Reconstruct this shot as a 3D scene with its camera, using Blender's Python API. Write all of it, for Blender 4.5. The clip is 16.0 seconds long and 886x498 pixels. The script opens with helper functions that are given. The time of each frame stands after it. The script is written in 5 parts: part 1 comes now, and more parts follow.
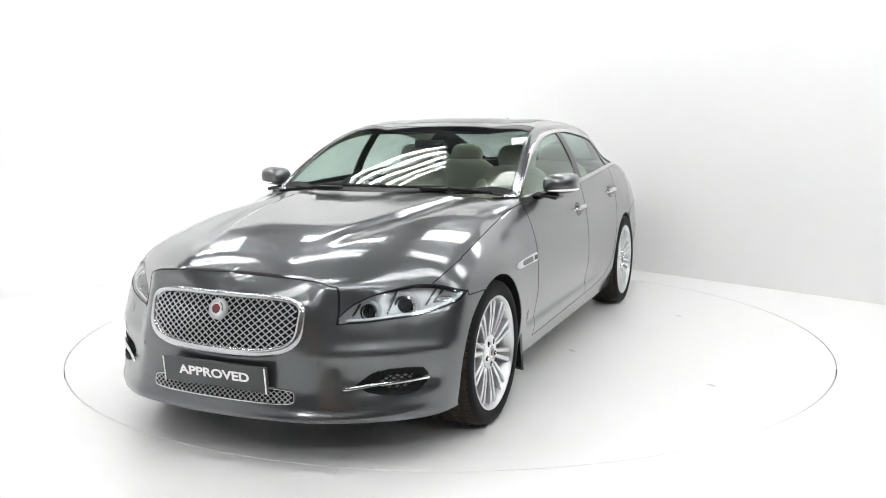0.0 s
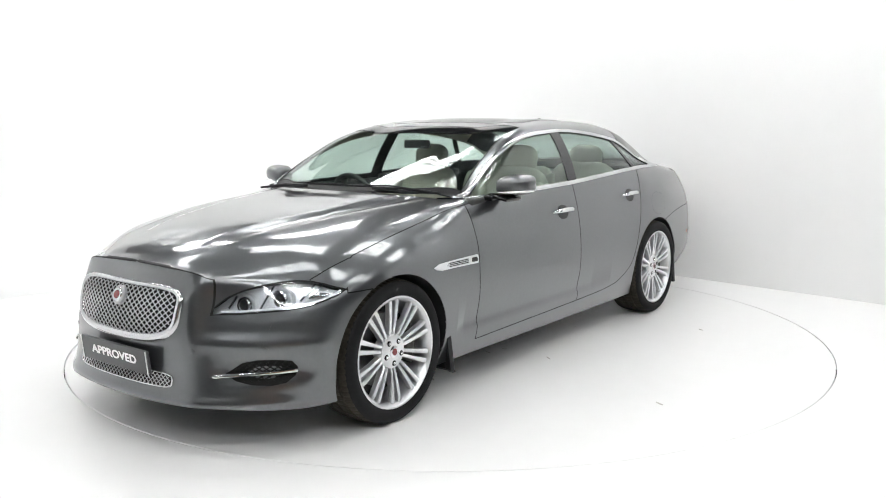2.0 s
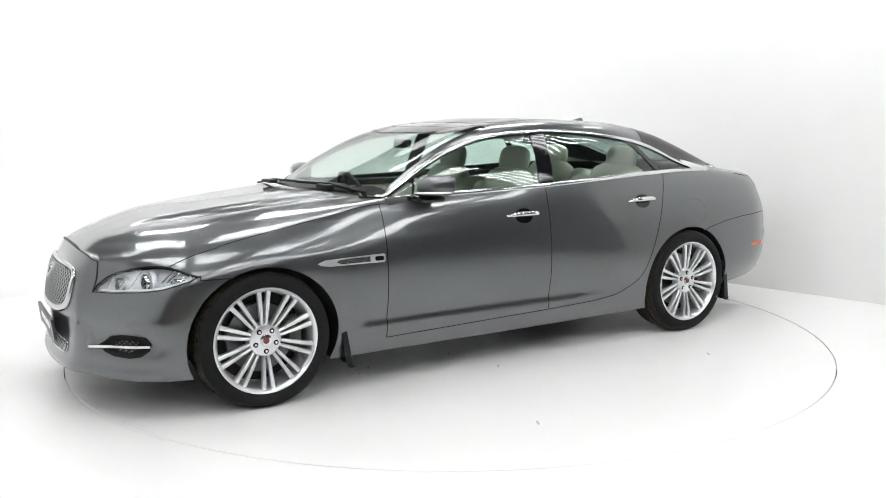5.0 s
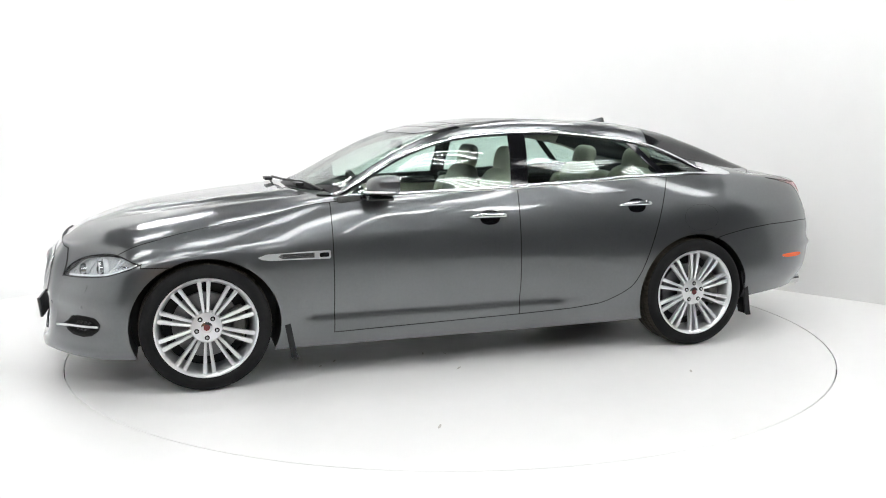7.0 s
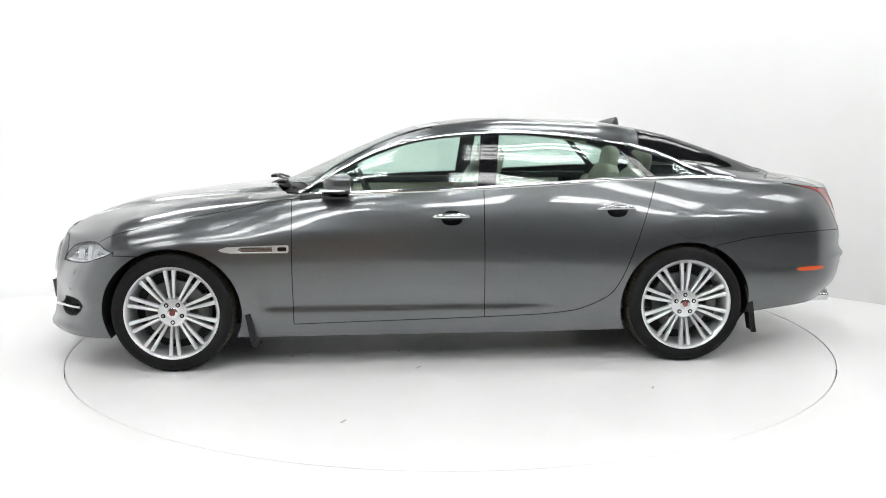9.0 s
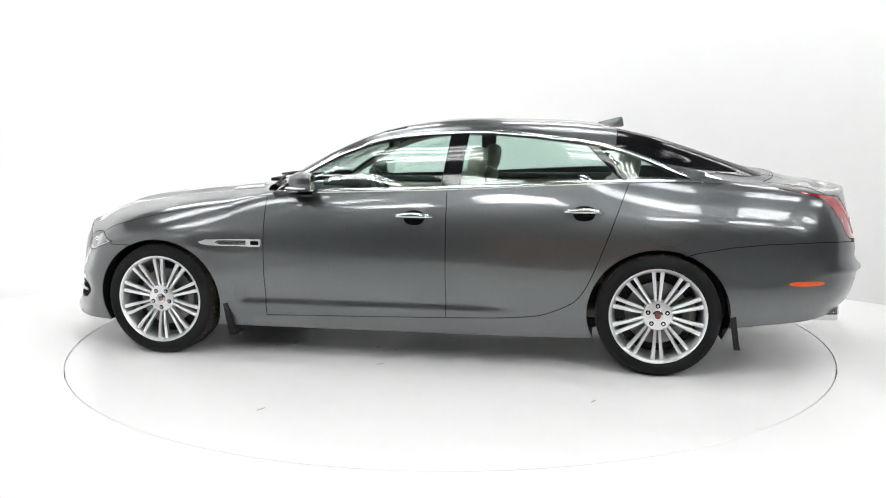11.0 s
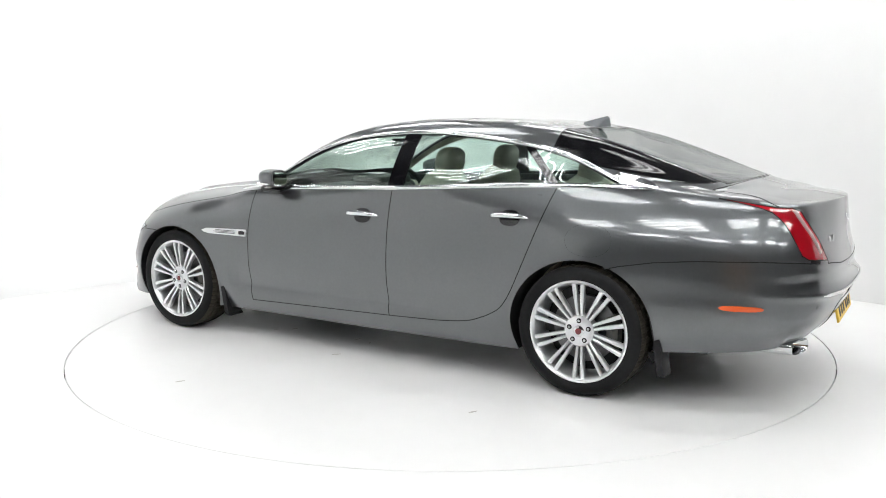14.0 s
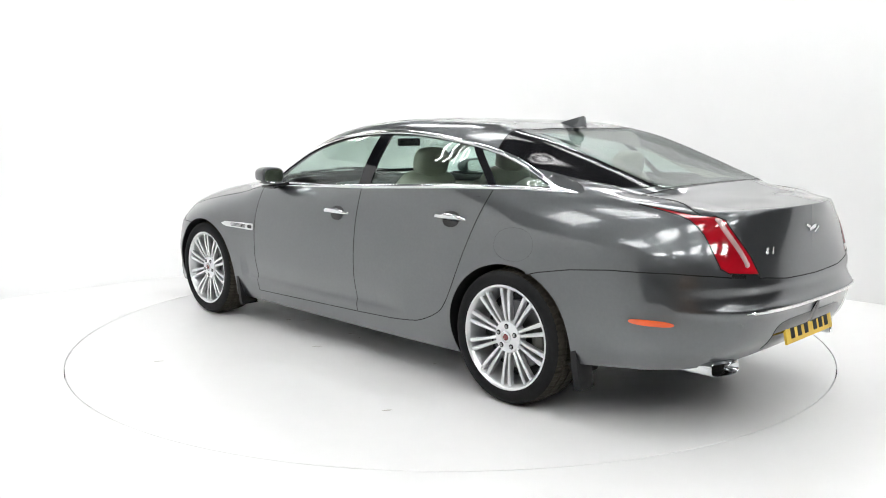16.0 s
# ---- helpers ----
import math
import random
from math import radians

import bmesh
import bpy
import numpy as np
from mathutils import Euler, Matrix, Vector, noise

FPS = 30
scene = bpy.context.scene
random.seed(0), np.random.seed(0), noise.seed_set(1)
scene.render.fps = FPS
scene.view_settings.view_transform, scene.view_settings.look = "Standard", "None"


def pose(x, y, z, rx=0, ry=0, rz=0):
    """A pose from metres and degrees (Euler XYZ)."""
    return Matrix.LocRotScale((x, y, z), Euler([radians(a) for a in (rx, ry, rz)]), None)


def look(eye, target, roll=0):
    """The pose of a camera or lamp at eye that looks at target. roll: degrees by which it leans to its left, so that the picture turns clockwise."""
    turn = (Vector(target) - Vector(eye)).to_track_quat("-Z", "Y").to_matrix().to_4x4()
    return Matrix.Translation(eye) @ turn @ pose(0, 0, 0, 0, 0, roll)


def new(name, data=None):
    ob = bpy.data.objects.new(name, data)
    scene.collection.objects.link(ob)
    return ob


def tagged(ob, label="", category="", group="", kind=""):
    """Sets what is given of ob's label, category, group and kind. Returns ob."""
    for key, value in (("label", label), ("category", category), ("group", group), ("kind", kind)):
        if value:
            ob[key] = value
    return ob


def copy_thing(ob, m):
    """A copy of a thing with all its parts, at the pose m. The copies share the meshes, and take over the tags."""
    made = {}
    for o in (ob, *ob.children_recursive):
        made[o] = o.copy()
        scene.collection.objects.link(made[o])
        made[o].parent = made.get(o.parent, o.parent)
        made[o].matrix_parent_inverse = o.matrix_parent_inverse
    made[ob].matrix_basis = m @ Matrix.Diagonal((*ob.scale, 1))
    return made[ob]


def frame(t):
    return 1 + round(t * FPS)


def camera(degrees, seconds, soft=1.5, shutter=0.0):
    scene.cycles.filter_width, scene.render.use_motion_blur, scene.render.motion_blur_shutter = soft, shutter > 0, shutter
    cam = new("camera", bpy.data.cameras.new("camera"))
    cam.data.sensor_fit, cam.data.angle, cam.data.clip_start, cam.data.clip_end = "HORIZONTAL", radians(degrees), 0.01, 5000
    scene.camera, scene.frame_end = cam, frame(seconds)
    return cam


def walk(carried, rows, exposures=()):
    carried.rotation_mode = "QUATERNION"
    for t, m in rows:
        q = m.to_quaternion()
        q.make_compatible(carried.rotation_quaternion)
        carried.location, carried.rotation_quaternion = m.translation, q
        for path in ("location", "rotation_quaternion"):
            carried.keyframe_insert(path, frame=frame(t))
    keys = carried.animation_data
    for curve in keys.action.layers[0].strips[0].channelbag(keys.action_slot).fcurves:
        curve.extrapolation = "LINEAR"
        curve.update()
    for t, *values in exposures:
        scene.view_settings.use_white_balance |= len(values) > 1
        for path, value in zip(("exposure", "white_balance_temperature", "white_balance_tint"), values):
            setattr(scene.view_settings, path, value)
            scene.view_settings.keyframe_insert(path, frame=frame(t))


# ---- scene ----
# the camera stands still; the car turns on its turntable
cam = camera(55.44, 16.0, soft=1.0)
EYE = (0.0, -5.816, 1.429)


def eye_pose(yaw, pitch, roll):
    d = Vector((math.sin(yaw) * math.cos(pitch), math.cos(yaw) * math.cos(pitch), math.sin(pitch)))
    return look(EYE, Vector(EYE) + d, roll)


STAND = eye_pose(radians(-0.40), radians(-8.45), -0.19)
walk(cam, [(0.0, STAND), (16.0, STAND)], exposures=[(0.0, 0.0), (16.0, 0.0)])

# ---- light: fluorescent banks under the hall's roof ----
world = bpy.data.worlds.new("world")
scene.world = world
world.use_nodes = True
world.node_tree.nodes["Background"].inputs[0].default_value = (0.9, 0.95, 1.0, 1)
world.node_tree.nodes["Background"].inputs[1].default_value = 0.15
TUBE_GLOW = 31.0


# ---- materials ----
def mat(name, color, rough=0.5, metal=0.0, coat=0.0, grain=0.0, scale=40.0, bump=0.0, spots=0.0, transmit=0.0, emit=0.0, ior=1.5):
    m = bpy.data.materials.new(name)
    m.use_nodes = True
    nt = m.node_tree
    b = nt.nodes["Principled BSDF"]
    b.inputs["Base Color"].default_value = (*color, 1)
    b.inputs["Roughness"].default_value = rough
    b.inputs["Metallic"].default_value = metal
    b.inputs["Coat Weight"].default_value = coat
    b.inputs["Coat Roughness"].default_value = 0.02
    b.inputs["IOR"].default_value = ior
    b.inputs["Transmission Weight"].default_value = transmit
    if emit:
        b.inputs["Emission Color"].default_value = (*color, 1)
        b.inputs["Emission Strength"].default_value = emit
    if grain or bump or spots:
        co = nt.nodes.new("ShaderNodeTexCoord")
        n1 = nt.nodes.new("ShaderNodeTexNoise")
        n1.inputs["Scale"].default_value = scale
        n1.inputs["Detail"].default_value = 4
        n2 = nt.nodes.new("ShaderNodeTexNoise")
        n2.inputs["Scale"].default_value = scale * 0.07
        n2.inputs["Detail"].default_value = 3
        nt.links.new(co.outputs["Object"], n1.inputs["Vector"])
        nt.links.new(co.outputs["Object"], n2.inputs["Vector"])
        add = nt.nodes.new("ShaderNodeMath")
        add.operation = "ADD"
        nt.links.new(n1.outputs["Fac"], add.inputs[0])
        nt.links.new(n2.outputs["Fac"], add.inputs[1])
        ramp = nt.nodes.new("ShaderNodeMapRange")
        ramp.inputs["From Min"].default_value = 0.6
        ramp.inputs["From Max"].default_value = 1.4
        ramp.inputs["To Min"].default_value = 1 - grain
        ramp.inputs["To Max"].default_value = 1 + grain
        nt.links.new(add.outputs[0], ramp.inputs["Value"])
        mul = nt.nodes.new("ShaderNodeVectorMath")
        mul.operation = "SCALE"
        mul.inputs[0].default_value = color
        nt.links.new(ramp.outputs["Result"], mul.inputs["Scale"])
        nt.links.new(mul.outputs[0], b.inputs["Base Color"])
        if bump:
            bp = nt.nodes.new("ShaderNodeBump")
            bp.inputs["Strength"].default_value = bump
            bp.inputs["Distance"].default_value = 0.002
            nt.links.new(n1.outputs["Fac"], bp.inputs["Height"])
            nt.links.new(bp.outputs["Normal"], b.inputs["Normal"])
    return m


def thin_glass(name, tint, gloss=0.06):
    m = bpy.data.materials.new(name)
    m.use_nodes = True
    nt = m.node_tree
    nt.nodes.remove(nt.nodes["Principled BSDF"])
    out = nt.nodes["Material Output"]
    tr = nt.nodes.new("ShaderNodeBsdfTransparent")
    tr.inputs[0].default_value = (*tint, 1)
    gl = nt.nodes.new("ShaderNodeBsdfGlossy")
    gl.inputs["Roughness"].default_value = 0.0
    lw = nt.nodes.new("ShaderNodeLayerWeight")
    lw.inputs["Blend"].default_value = 0.5
    pw = nt.nodes.new("ShaderNodeMath")
    pw.operation, pw.inputs[1].default_value = "POWER", 5.0
    nt.links.new(lw.outputs["Facing"], pw.inputs[0])
    fr = nt.nodes.new("ShaderNodeMath")
    fr.operation, fr.inputs[1].default_value, fr.inputs[2].default_value = "MULTIPLY_ADD", 0.8, gloss
    nt.links.new(pw.outputs[0], fr.inputs[0])
    mix = nt.nodes.new("ShaderNodeMixShader")
    nt.links.new(fr.outputs[0], mix.inputs[0])
    nt.links.new(tr.outputs[0], mix.inputs[1])
    nt.links.new(gl.outputs[0], mix.inputs[2])
    nt.links.new(mix.outputs[0], out.inputs["Surface"])
    return m


PAINT = mat("grey_metallic_paint", (0.108, 0.113, 0.119), 0.28, 0.86, 1.0, grain=0.05, scale=900)
CHROME = mat("chrome", (0.66, 0.67, 0.68), 0.09, 1.0)
SATIN = mat("satin_chrome", (0.62, 0.63, 0.64), 0.22, 1.0)
SILVER = mat("silver_badge_metal", (0.42, 0.42, 0.43), 0.35, 0.5)
ALLOY = mat("silver_wheel_paint", (0.68, 0.69, 0.70), 0.28, 0.75, 0.4, grain=0.04, scale=300)
RUBBER = mat("tyre_rubber", (0.007, 0.007, 0.0075), 0.7, grain=0.25, scale=60, bump=0.15)
TREAD = mat("worn_tread_rubber", (0.035, 0.031, 0.024), 0.8, grain=0.35, scale=50, bump=0.3)
BLACK = mat("black_plastic", (0.012, 0.012, 0.013), 0.45, grain=0.2, scale=120)
GLOSSBLACK = mat("gloss_black", (0.004, 0.004, 0.005), 0.07)
GAP = mat("panel_gap_black", (0.006, 0.006, 0.006), 0.7)
INNER = mat("inner_dark_trim", (0.03, 0.03, 0.032), 0.8, grain=0.1)
CREAM = mat("cream_leather", (0.52, 0.49, 0.41), 0.5, grain=0.06, scale=60, bump=0.15)
CREAMTRIM = mat("cream_headlining", (0.5, 0.48, 0.42), 0.85, grain=0.05, scale=90)
DASHMAT = mat("charcoal_dashboard_leather", (0.035, 0.036, 0.036), 0.55, grain=0.15, scale=80, bump=0.2)
WOOD = mat("dark_wood_veneer", (0.10, 0.05, 0.025), 0.2, 0, 0.6, grain=0.3, scale=18)
SCREEN = thin_glass("windscreen_glass", (0.90, 0.95, 0.925))
SIDEGLASS = thin_glass("side_glass", (0.87, 0.94, 0.91))
REARGLASS = thin_glass("rear_glass", (0.82, 0.88, 0.86))
CLEAR = thin_glass("clear_lens", (0.95, 0.96, 0.97))
RED = mat("red_lens", (0.30, 0.004, 0.010), 0.06, 0, 1.0)
REDDEEP = mat("deep_red_lens", (0.22, 0.004, 0.008), 0.1, 0, 1.0)
AMBER = mat("orange_reflector", (0.62, 0.09, 0.02), 0.15, 0, 0.8)
YELLOW = mat("yellow_reflective_plate", (0.75, 0.50, 0.05), 0.4, grain=0.05)
WHITE = mat("white_print", (0.85, 0.85, 0.85), 0.4)
PLATEGREY = mat("dark_grey_plate", (0.045, 0.047, 0.05), 0.35, grain=0.05)
STEEL = mat("brake_steel", (0.16, 0.16, 0.165), 0.35, 1.0, grain=0.15, scale=90)
CALIPER = mat("cast_caliper", (0.10, 0.10, 0.09), 0.6, 0.4, grain=0.2)
BADGERED = mat("red_enamel", (0.15, 0.022, 0.024), 0.2, 0, 0.8)
REFLECTOR = mat("headlamp_reflector", (0.90, 0.91, 0.92), 0.2, 0.4)
WIRE = mat("grille_wire", (0.36, 0.365, 0.37), 0.28, 0.9)
CONCRETE = mat("grey_concrete", (0.16, 0.155, 0.15), 0.7, grain=0.2, scale=3, bump=0.1)
FLOORMAT = mat("white_floor_paint", (0.815, 0.81, 0.805), 0.32, grain=0.012, scale=6)
DISCMAT = mat("white_turntable_paint", (0.815, 0.81, 0.805), 0.28, grain=0.015, scale=8)
WALLMAT = mat("white_wall_paint", (0.76, 0.758, 0.757), 0.7, grain=0.008, scale=5)
CEILMAT = mat("grey_sheet_roof", (0.13, 0.135, 0.14), 0.7, grain=0.1, scale=4)
HALLMAT = mat("grey_hall_wall", (0.12, 0.118, 0.115), 0.8, grain=0.1, scale=3)
TIMBER = mat("brown_timber", (0.28, 0.15, 0.07), 0.6, grain=0.2, scale=12)
TUBE = mat("fluorescent_tube", (0.99, 1.0, 1.0), 0.4, emit=TUBE_GLOW)
FIXTURE = mat("white_enamel_batten", (0.75, 0.75, 0.74), 0.4)
DUST = mat("dust_marks", (0.55, 0.53, 0.50), 0.9)


PAINT.node_tree.nodes["Principled BSDF"].inputs["Coat IOR"].default_value = 1.55
for m in (RUBBER, TREAD, GAP, BLACK):
    m.node_tree.nodes["Principled BSDF"].inputs["Specular IOR Level"].default_value = 0.18


# ---- small tools ----
def mesh_ob(name, bm, material, smooth=True):
    me = bpy.data.meshes.new(name)
    bmesh.ops.recalc_face_normals(bm, faces=bm.faces)
    bm.to_mesh(me)
    bm.free()
    for m in material if isinstance(material, (list, tuple)) else [material]:
        me.materials.append(m)
    if smooth:
        me.shade_smooth()
        me.set_sharp_from_angle(angle=radians(38))
    return new(name, me)


def part(name, bm, material, parent, label="", smooth=True):
    ob = mesh_ob(name, bm, material, smooth)
    ob.parent = parent
    if label:
        ob["label"] = label
    return ob


def share(name, ob, m, parent):
    o = new(name, ob.data)
    o.parent = parent
    o.matrix_basis = m
    if ob.get("label"):
        o["label"] = ob["label"]
    return o


def box(bm, cx, cy, cz, sx, sy, sz, bevel=0.0, rot=None):
    r = bmesh.ops.create_cube(bm, size=1.0)
    vs = r["verts"]
    m = Matrix.Translation((cx, cy, cz)) @ (rot or Matrix.Identity(4)) @ Matrix.Diagonal((sx, sy, sz, 1))
    bmesh.ops.transform(bm, matrix=m, verts=vs)
    if bevel:
        es = list({e for v in vs for e in v.link_edges})
        bmesh.ops.bevel(bm, geom=es, offset=bevel, segments=3, profile=0.6, affect="EDGES")
    return bm


def lathe(bm, prof, n=64, axis="y", center=(0, 0, 0), closed=False):
    """Turns (radius, along) pairs about an axis."""
    rings = []
    for r, h in prof:
        ring = []
        for i in range(n):
            a = 2 * math.pi * i / n
            c, s = r * math.cos(a), r * math.sin(a)
            p = {"y": (c, h, s), "z": (c, s, h), "x": (h, c, s)}[axis]
            ring.append(bm.verts.new(Vector(p) + Vector(center)))
        rings.append(ring)
    pairs = list(zip(rings, rings[1:])) + ([(rings[-1], rings[0])] if closed else [])
    for a, b in pairs:
        for i in range(n):
            j = (i + 1) % n
            bm.faces.new((a[i], a[j], b[j], b[i]))
    if not closed:
        for ring in (rings[0], rings[-1]):
            if (ring[0].co - ring[n // 2].co).length > 1e-4:
                bm.faces.new(ring)
    return bm


def tube(bm, pts, r, n=8, closed=False, flat=1.0, up=None):
    """A rod along points; flat squeezes it along the side away from up."""
    pts = [Vector(p) for p in pts]
    k = len(pts)
    rings = []
    for i, p in enumerate(pts):
        a = pts[(i - 1) % k] if closed or i else p
        b = pts[(i + 1) % k] if closed or i < k - 1 else p
        d = (b - a).normalized() if (b - a).length > 1e-9 else Vector((1, 0, 0))
        u = Vector(up[i]) if up is not None else Vector((0, 0, 1))
        if abs(d.dot(u)) > 0.97:
            u = Vector((0, 1, 0))
        w = d.cross(u).normalized()
        u = w.cross(d).normalized()
        rr = r[i] if isinstance(r, (list, tuple)) else r
        rings.append([bm.verts.new(p + w * rr * math.cos(2 * math.pi * j / n) + u * rr * flat * math.sin(2 * math.pi * j / n)) for j in range(n)])
    for i in range(k if closed else k - 1):
        a, b = rings[i], rings[(i + 1) % k]
        for j in range(n):
            bm.faces.new((a[j], a[(j + 1) % n], b[(j + 1) % n], b[j]))
    if not closed:
        bm.faces.new(rings[0])
        bm.faces.new(rings[-1])
    return bm


# ---- studio ----
def studio():
    # floor with a round opening for the turntable
    R = 2.492
    bm = bmesh.new()
    n = 128
    inner = [bm.verts.new((R * math.cos(2 * math.pi * i / n), R * math.sin(2 * math.pi * i / n), 0)) for i in range(n)]
    low = [bm.verts.new((v.co.x, v.co.y, -0.03)) for v in inner]
    outer = []
    for i in range(n):
        a = 2 * math.pi * i / n
        c, s = math.cos(a), math.sin(a)
        k = 6.6 / max(abs(c), abs(s))
        outer.append(bm.verts.new((k * c, k * s, 0)))
    for i in range(n):
        j = (i + 1) % n
        bm.faces.new((inner[i], inner[j], outer[j], outer[i]))
        bm.faces.new((inner[i], inner[j], low[j], low[i]))
    tagged(mesh_ob("floor", bm, FLOORMAT), "white painted studio floor with dusty scuffs", "floor", kind="structure")
    bm = bmesh.new()
    box(bm, 0, 0, -.12, 27.4, 27.4, .04)
    tagged(mesh_ob("hall_floor", bm, CONCRETE, False), "grey concrete floor of the hall", "floor", kind="structure")
    # pit under the turntable
    bm = bmesh.new()
    lathe(bm, [(2.6, -0.095), (2.6, -0.05)], 96, "z")
    tagged(mesh_ob("turntable_pit", bm, GAP), "dark steel pit beneath the turntable", "pit", kind="structure")
    # straight wall on the one side, cove on the other
    d = Vector((0.705, -0.709, 0))
    nrm = Vector((0.709, 0.705, 0))
    mid = nrm * 2.965
    bm = bmesh.new()
    hgt = 3.6
    a, b = mid - d * 2.2, mid + d * 5.2
    for k0, k1 in ((0.0, 0.0),):
        vs = [bm.verts.new(p) for p in (a, b, b + nrm * 0.15, a + nrm * 0.15)]
        vt = [bm.verts.new(v.co + Vector((0, 0, hgt))) for v in vs]
        for i in range(4):
            j = (i + 1) % 4
            bm.faces.new((vs[i], vs[j], vt[j], vt[i]))
        bm.faces.new(vs)
        bm.faces.new(vt)
    tagged(mesh_ob("wall_east", bm, WALLMAT, False), "plain white painted studio wall", "wall", kind="structure")
    # the seamless cove sweeps round the back and left side
    path = []
    a0 = a.copy()
    cen = a0 - nrm * 2.5
    for i in range(25):
        t = i / 24
        ang = math.atan2(nrm.y, nrm.x) + t * radians(88)
        path.append((cen + Vector((math.cos(ang), math.sin(ang), 0)) * 2.5, Vector((math.cos(ang), math.sin(ang), 0))))
    last, ln = path[-1]
    dirv = Vector((-ln.y, ln.x, 0))
    for k in range(1, 4):
        path.append((last + dirv * (0.75 * k), ln))
    last = path[-1][0]
    cen = last - ln * 2.0
    a1 = math.atan2(ln.y, ln.x)
    for i in range(1, 13):
        ang = a1 + (math.pi - a1) * i / 12
        nn = Vector((math.cos(ang), math.sin(ang), 0))
        path.append((cen + nn * 2.0, nn))
    last = path[-1][0]
    for k in range(1, 9):
        path.append((last + Vector((0, -0.9 * k, 0)), Vector((-1, 0, 0))))
    bm = bmesh.new()
    rows = []
    for q, (p, nn) in enumerate(path):
        blend = min(1.0, q / 12)
        rad = 0.03 + 1.4 * blend
        col = []
        for i in range(9):
            t = i / 8 * math.pi / 2
            col.append(bm.verts.new(p - nn * (rad * (1 - math.sin(t))) + Vector((0, 0, 0.0015 + rad * (1 - math.cos(t))))))
        col.append(bm.verts.new(p + Vector((0, 0, hgt))))
        col.append(bm.verts.new(p + nn * 0.12 + Vector((0, 0, hgt))))
        col.append(bm.verts.new(p + nn * 0.12))
        rows.append(col)
    for c0, c1 in zip(rows, rows[1:]):
        for i in range(len(c0) - 1):
            bm.faces.new((c0[i], c1[i], c1[i + 1], c0[i + 1]))
    tagged(mesh_ob("wall_north", bm, WALLMAT), "white seamless studio cove sweeping up from the floor", "wall", kind="structure")
    # the hall round it
    bm = bmesh.new()
    for cx, cy, sx, sy in ((0, -13.6, 27, 0.3), (0, 13.6, 27, 0.3), (-13.6, 0, 0.3, 26.8), (13.6, 0, 0.3, 26.8)):
        box(bm, cx, cy, 2.5, sx, sy, 5.0)
    tagged(mesh_ob("hall_wall", bm, HALLMAT, False), "grey sheet-clad wall of the hall", "wall", kind="structure")
    # boarded partition behind the camera's place
    bm = bmesh.new()
    for i in range(16):
        box(bm, -2.4 + .205 * i, -11.0 + .006 * (i % 3), 1.15, .195, .04, 2.5)
    tagged(mesh_ob("partition", bm, TIMBER, False), "brown boarded timber partition in the hall", "wall", kind="structure")
    bm = bmesh.new()
    box(bm, 0, 0, 5.06, 27, 27, 0.1)
    for i in range(-9, 10):
        box(bm, 0, i * 1.4, 4.96, 26.8, 0.05, 0.1)
    tagged(mesh_ob("ceiling", bm, CEILMAT, False), "grey sheet roof with steel purlins", "ceiling", kind="structure")


def light_bank():
    """A batten frame with five fluorescent tubes."""
    root = new("ceiling_light")
    bm = bmesh.new()
    for i in range(5):
        box(bm, 0, -.36 + .18 * i, .045, 1.56, .07, .04, .006)
    for x in (-.55, .55):
        box(bm, x, 0, .08, .05, .84, .03, .006)
        for y in (-.3, .3):
            box(bm, x, y, .41, .014, .014, .66)
    part("frame", bm, FIXTURE, root)
    first = None
    for i in range(5):
        if first is None:
            bm = bmesh.new()
            lathe(bm, [(0.010, -0.75), (0.015, -0.745), (0.015, 0.745), (0.010, 0.75)], 12, "x")
            first = part("tube", bm, TUBE, root, "glowing white fluorescent tube")
            first.matrix_basis = pose(0, -0.36, 0)
        else:
            share("tube", first, pose(0, -0.36 + 0.18 * i, 0), root)
    return tagged(root, "five white fluorescent battens hung side by side, lit", "ceiling light", "light banks over the turntable")


studio()
# the three banks at x = 6 are added out of view to brighten wall_east
BANKS = [(-3.6 + 2.4 * i, -7.4 + 2.4 * j, 4.3, 0) for j in range(5) for i in range(4 if j > 2 else 5)]
bank = light_bank()
bank.matrix_basis = pose(*BANKS[0][:3], 0, 0, BANKS[0][3])
for bx, by, bz, br in BANKS[1:]:
    copy_thing(bank, pose(bx, by, bz, 0, 0, br))

bm = bmesh.new()
lathe(bm, [(0.05, -0.04), (2.4845, -0.04), (2.486, -0.003), (2.483, 0.0), (0.05, 0.0)], 192, "z")
turntable = tagged(mesh_ob("turntable", bm, DISCMAT), "round white turntable disc flush with the floor", "turntable")

rng = random.Random(5)
for k in range(16):
    a, r = rng.uniform(0, 6.283), rng.uniform(0.6, 2.4)
    bm = bmesh.new()
    n = 9
    ln, wd, tw = rng.uniform(.006, .03), rng.uniform(.003, .007), rng.uniform(0, 3.14)
    top = []
    for i in range(n):
        q = 6.283 * i / n
        x, y = ln * math.cos(q) * rng.uniform(.7, 1.2), wd * math.sin(q)
        top.append(bm.verts.new((r * math.cos(a) + x * math.cos(tw) - y * math.sin(tw), r * math.sin(a) + x * math.sin(tw) + y * math.cos(tw), .0012)))
    low = [bm.verts.new((v.co.x, v.co.y, -.001)) for v in top]
    bm.faces.new(top)
    for i in range(n):
        bm.faces.new((top[i], top[(i + 1) % n], low[(i + 1) % n], low[i]))
    part("scuff_mark", bm, DUST, turntable, "small grey scuff", False)


